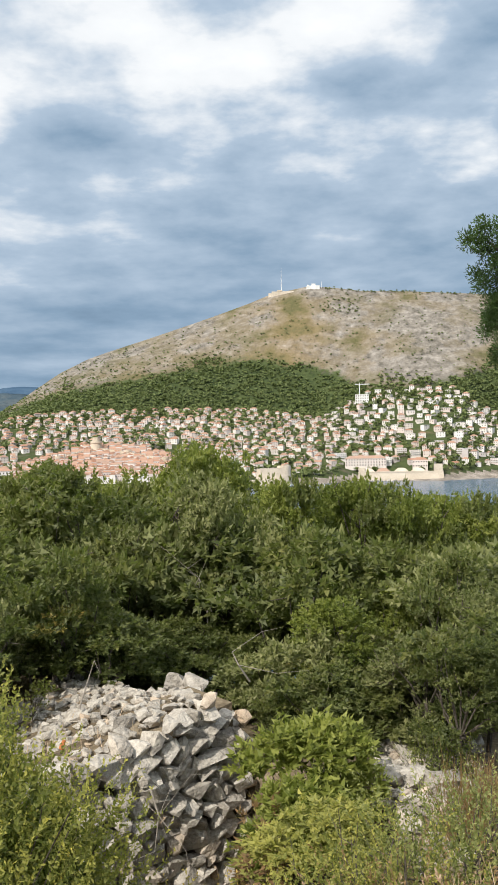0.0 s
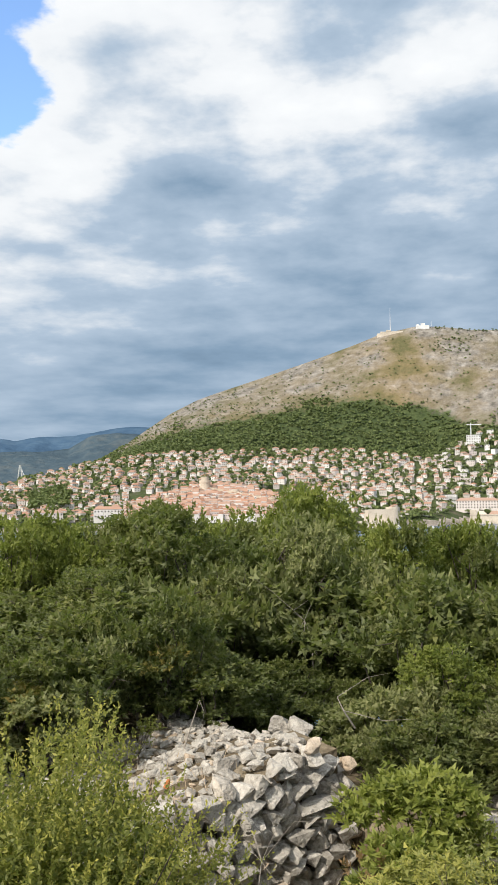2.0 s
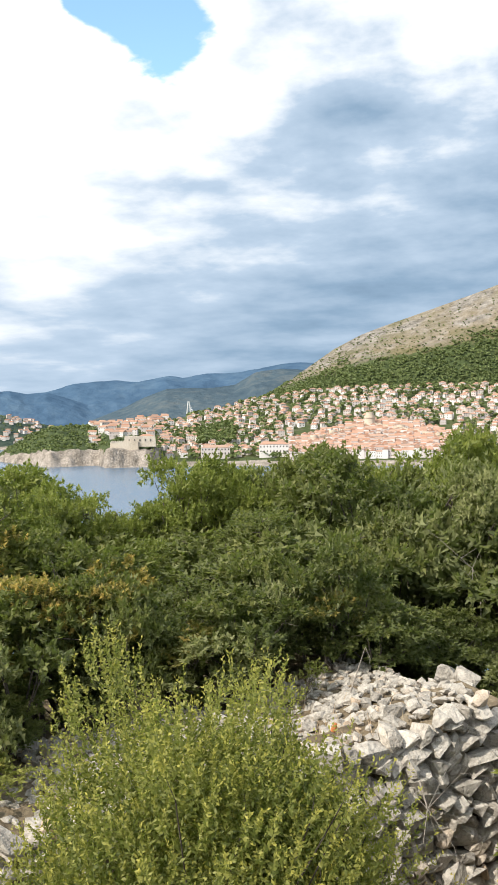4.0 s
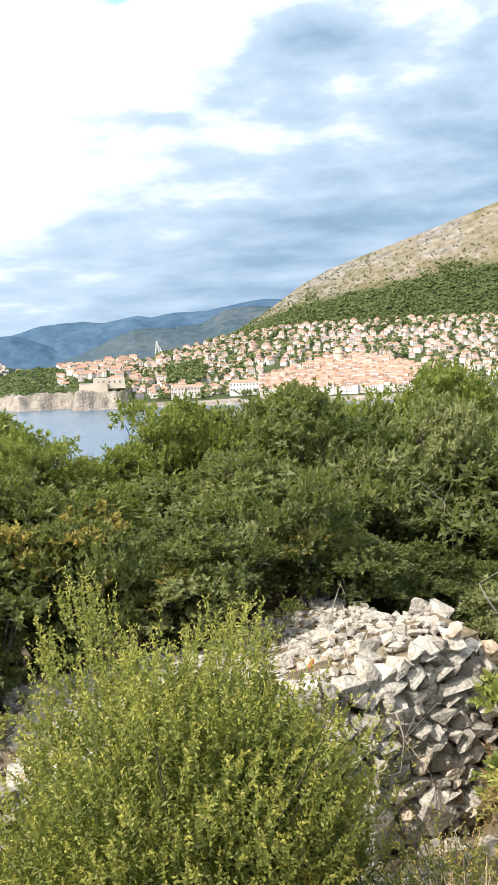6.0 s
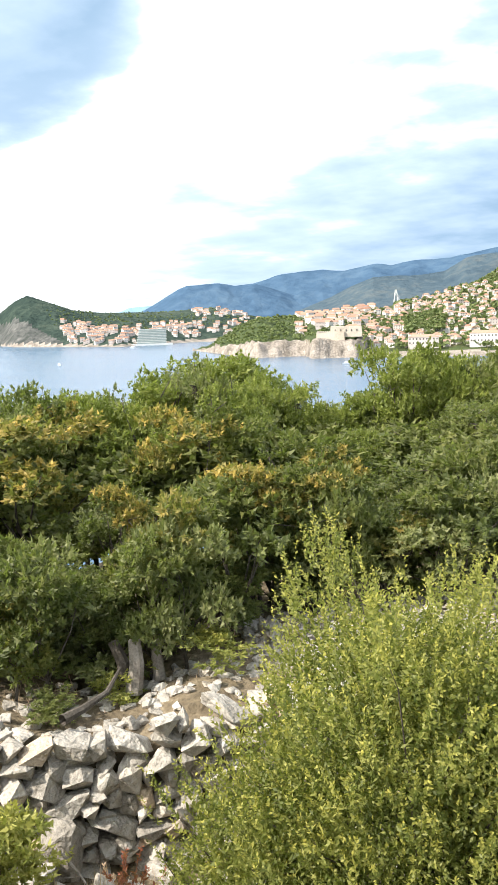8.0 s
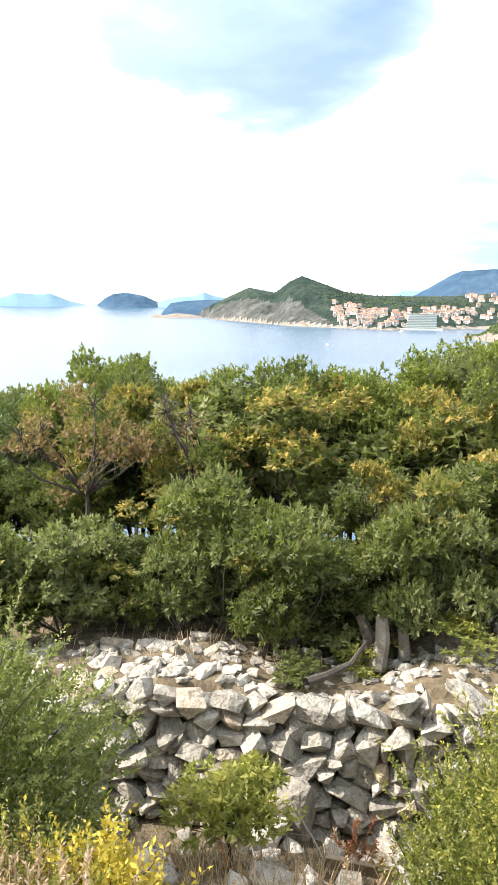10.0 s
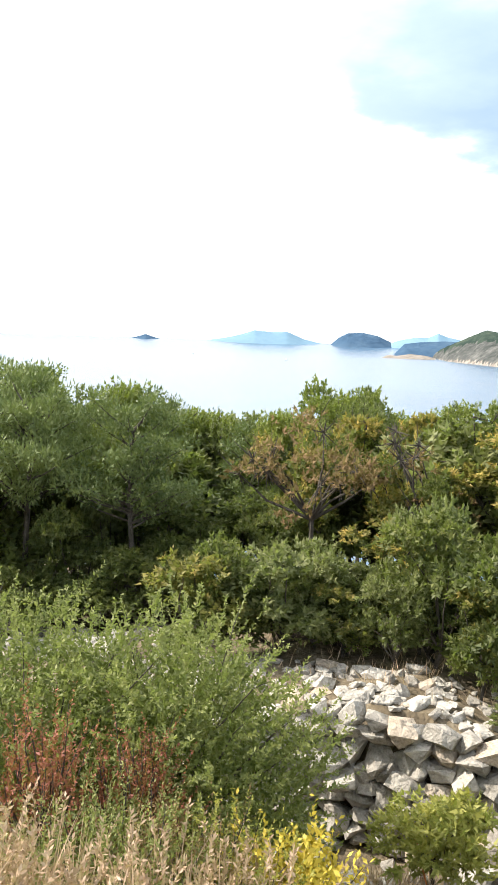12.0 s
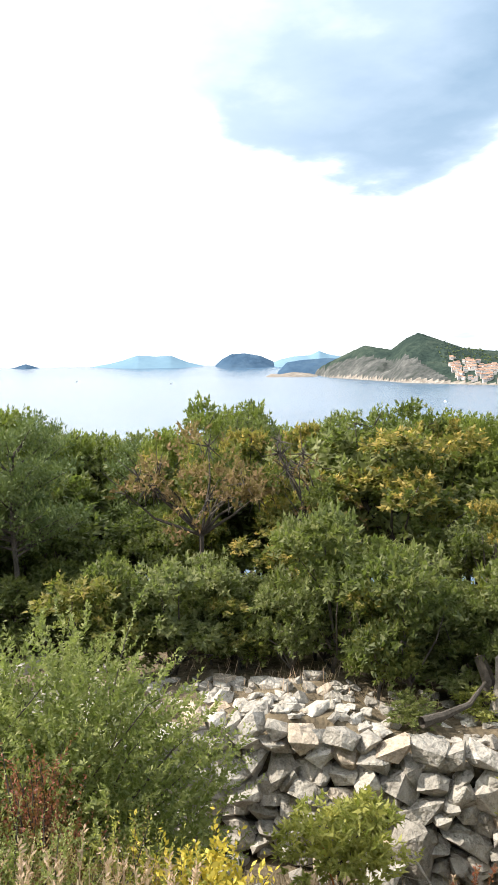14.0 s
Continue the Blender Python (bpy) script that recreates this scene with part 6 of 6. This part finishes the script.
def boat(az, d, long, turn):
    p = polar(az, d)
    ob = thing("motor_boat", "small white motor boat on the water", "boat", "boats on the bay", Matrix.LocRotScale((p.x, p.y, 0), Euler((0, 0, turn)), None))
    k = long / 8
    part("hull", prism([[(-4 * k, -0.8 * k, -0.4 * k), (2.5 * k, -0.8 * k, -0.4 * k), (3.6 * k, 0, -0.4 * k), (2.5 * k, 0.8 * k, -0.4 * k), (-4 * k, 0.8 * k, -0.4 * k)], [(-4 * k, -1.4 * k, 1.0 * k), (2.5 * k, -1.4 * k, 1.1 * k), (4.6 * k, 0, 1.4 * k), (2.5 * k, 1.4 * k, 1.1 * k), (-4 * k, 1.4 * k, 1.0 * k)]], [M_BOAT]), ob)
    part("cabin", solid([(-2 * k, 1.6 * k, -0.9 * k, 0.9 * k, 1.0 * k, 2.5 * k)], [M_BOAT], 0.2 * k), ob)


boat(24.45, 1130, 11, 0.4)
boat(42.9, 1330, 12, 2.4)
boat(38.2, 2030, 14, 0.2)
for k, (az, d) in enumerate([(-4.3, 1258), (-3.6, 1252), (-2.9, 1256), (-5.0, 1262), (66.5, 3000), (60.5, 2600)]):
    boat(az, d, 10 + k % 3 * 2, 0.5 * k)


# ---- woods on the far slopes ----
def far_woods():
    r = np.random.default_rng(41)
    centres, sizes = [], []

    def put(az, d, z, s):
        p = polar(az, d)
        centres.append((p.x, p.y, z + s * 0.35))
        sizes.append(s)
    while len(centres) < 7400:
        az, d = r.uniform(-20, 17.5), r.uniform(TOWN_D - 60, RIDGE_D - 20)
        p = polar(az, d)
        z = mainland_z(az, d, p)
        el = math.degrees(math.atan2(z - EYE, d))
        edge = wood_line(az) + 0.9 * fbm(p.x / 90, p.y / 90, 4.0) + 0.5 * fbm(p.x / 25, p.y / 25, 5.0)
        over = el - edge
        if over < 0 or r.random() < 0.08 + 0.5 * math.exp(-over / curve(az, [(-10, 0.35), (2, 0.5), (8, 1.0)])):
            put(az, d, z, r.uniform(4.5, 9) if over < 0 else r.uniform(2.2, 5.5))
    for i in range(6000):  # gardens between the houses
        az = r.uniform(-20, 26)
        d = curve(az, SHORE) + 40 + r.random() * (TOWN_D - curve(az, SHORE))
        p = polar(az, d)
        if (4.2 < az < 14.6 and d < 1500) or fbm(p.x / 70, p.y / 70, 9.0) < -0.12:
            continue
        put(az, d, mainland_z(az, d, p) + 2.0, r.uniform(5, 11.5))
    for i in range(900):
        az, d = r.uniform(22.5, 33.0), r.uniform(1380, 1900)
        p = polar(az, d)
        if d > curve(az, CAPE_SHORE) + 50:
            put(az, d, cape_z(az, d, p), r.uniform(5, 9))
    for i in range(170):  # trees along the ridge and a copse below it
        az = r.uniform(-17, -5.2) if i < 110 else r.uniform(-7.6, -5.2)
        d = RIDGE_D - (r.uniform(0, 12) if i < 110 else r.uniform(40, 110))
        p = polar(az, d)
        put(az, d, mainland_z(az, d, p), r.uniform(3, 6))
    for i in range(260):  # the dark knoll in the town
        az, d = r.uniform(18.3, 20.8), r.uniform(1430, 1600)
        p = polar(az, d)
        put(az, d, mainland_z(az, d, p) + 7, r.uniform(7, 11))
    for i in range(1600):
        az, d = r.uniform(29, 43.5), r.uniform(2200, 3000)
        p = polar(az, d)
        if pen_cover(az, d, p) > 0.5 and fbm(az * 1.3, d / 170, 2.0) < 0.25:
            put(az, d, pen_z(az, d, p) - 2.0, r.uniform(4, 7.5))
    c, s = np.array(centres), np.array(sizes)
    per = 13
    n = len(c)
    d = unit(r.normal(size=(n, per, 3)))
    d[..., 2] = np.abs(d[..., 2]) - 0.15
    base = c[:, None] + d * (s * 0.5)[:, None, None] * r.uniform(0.5, 1.0, (n, per, 1)) * (1, 1, 0.9)
    aim = unit(r.normal(size=(n, per, 3)) * (1, 1, 0.3))
    size = (s[:, None] * r.uniform(0.35, 0.65, (n, per))).ravel()
    v, f = leaf_cloud(base.reshape(-1, 3) - aim.reshape(-1, 3) * size[:, None] * 0.5, aim.reshape(-1, 3), size, size * 0.85, r)
    tagged(new("woods", mesh_of("woods", v, f, [M_WOOD])), "pine wood and garden trees on the far slopes", "woods", kind="stuff")


far_woods()
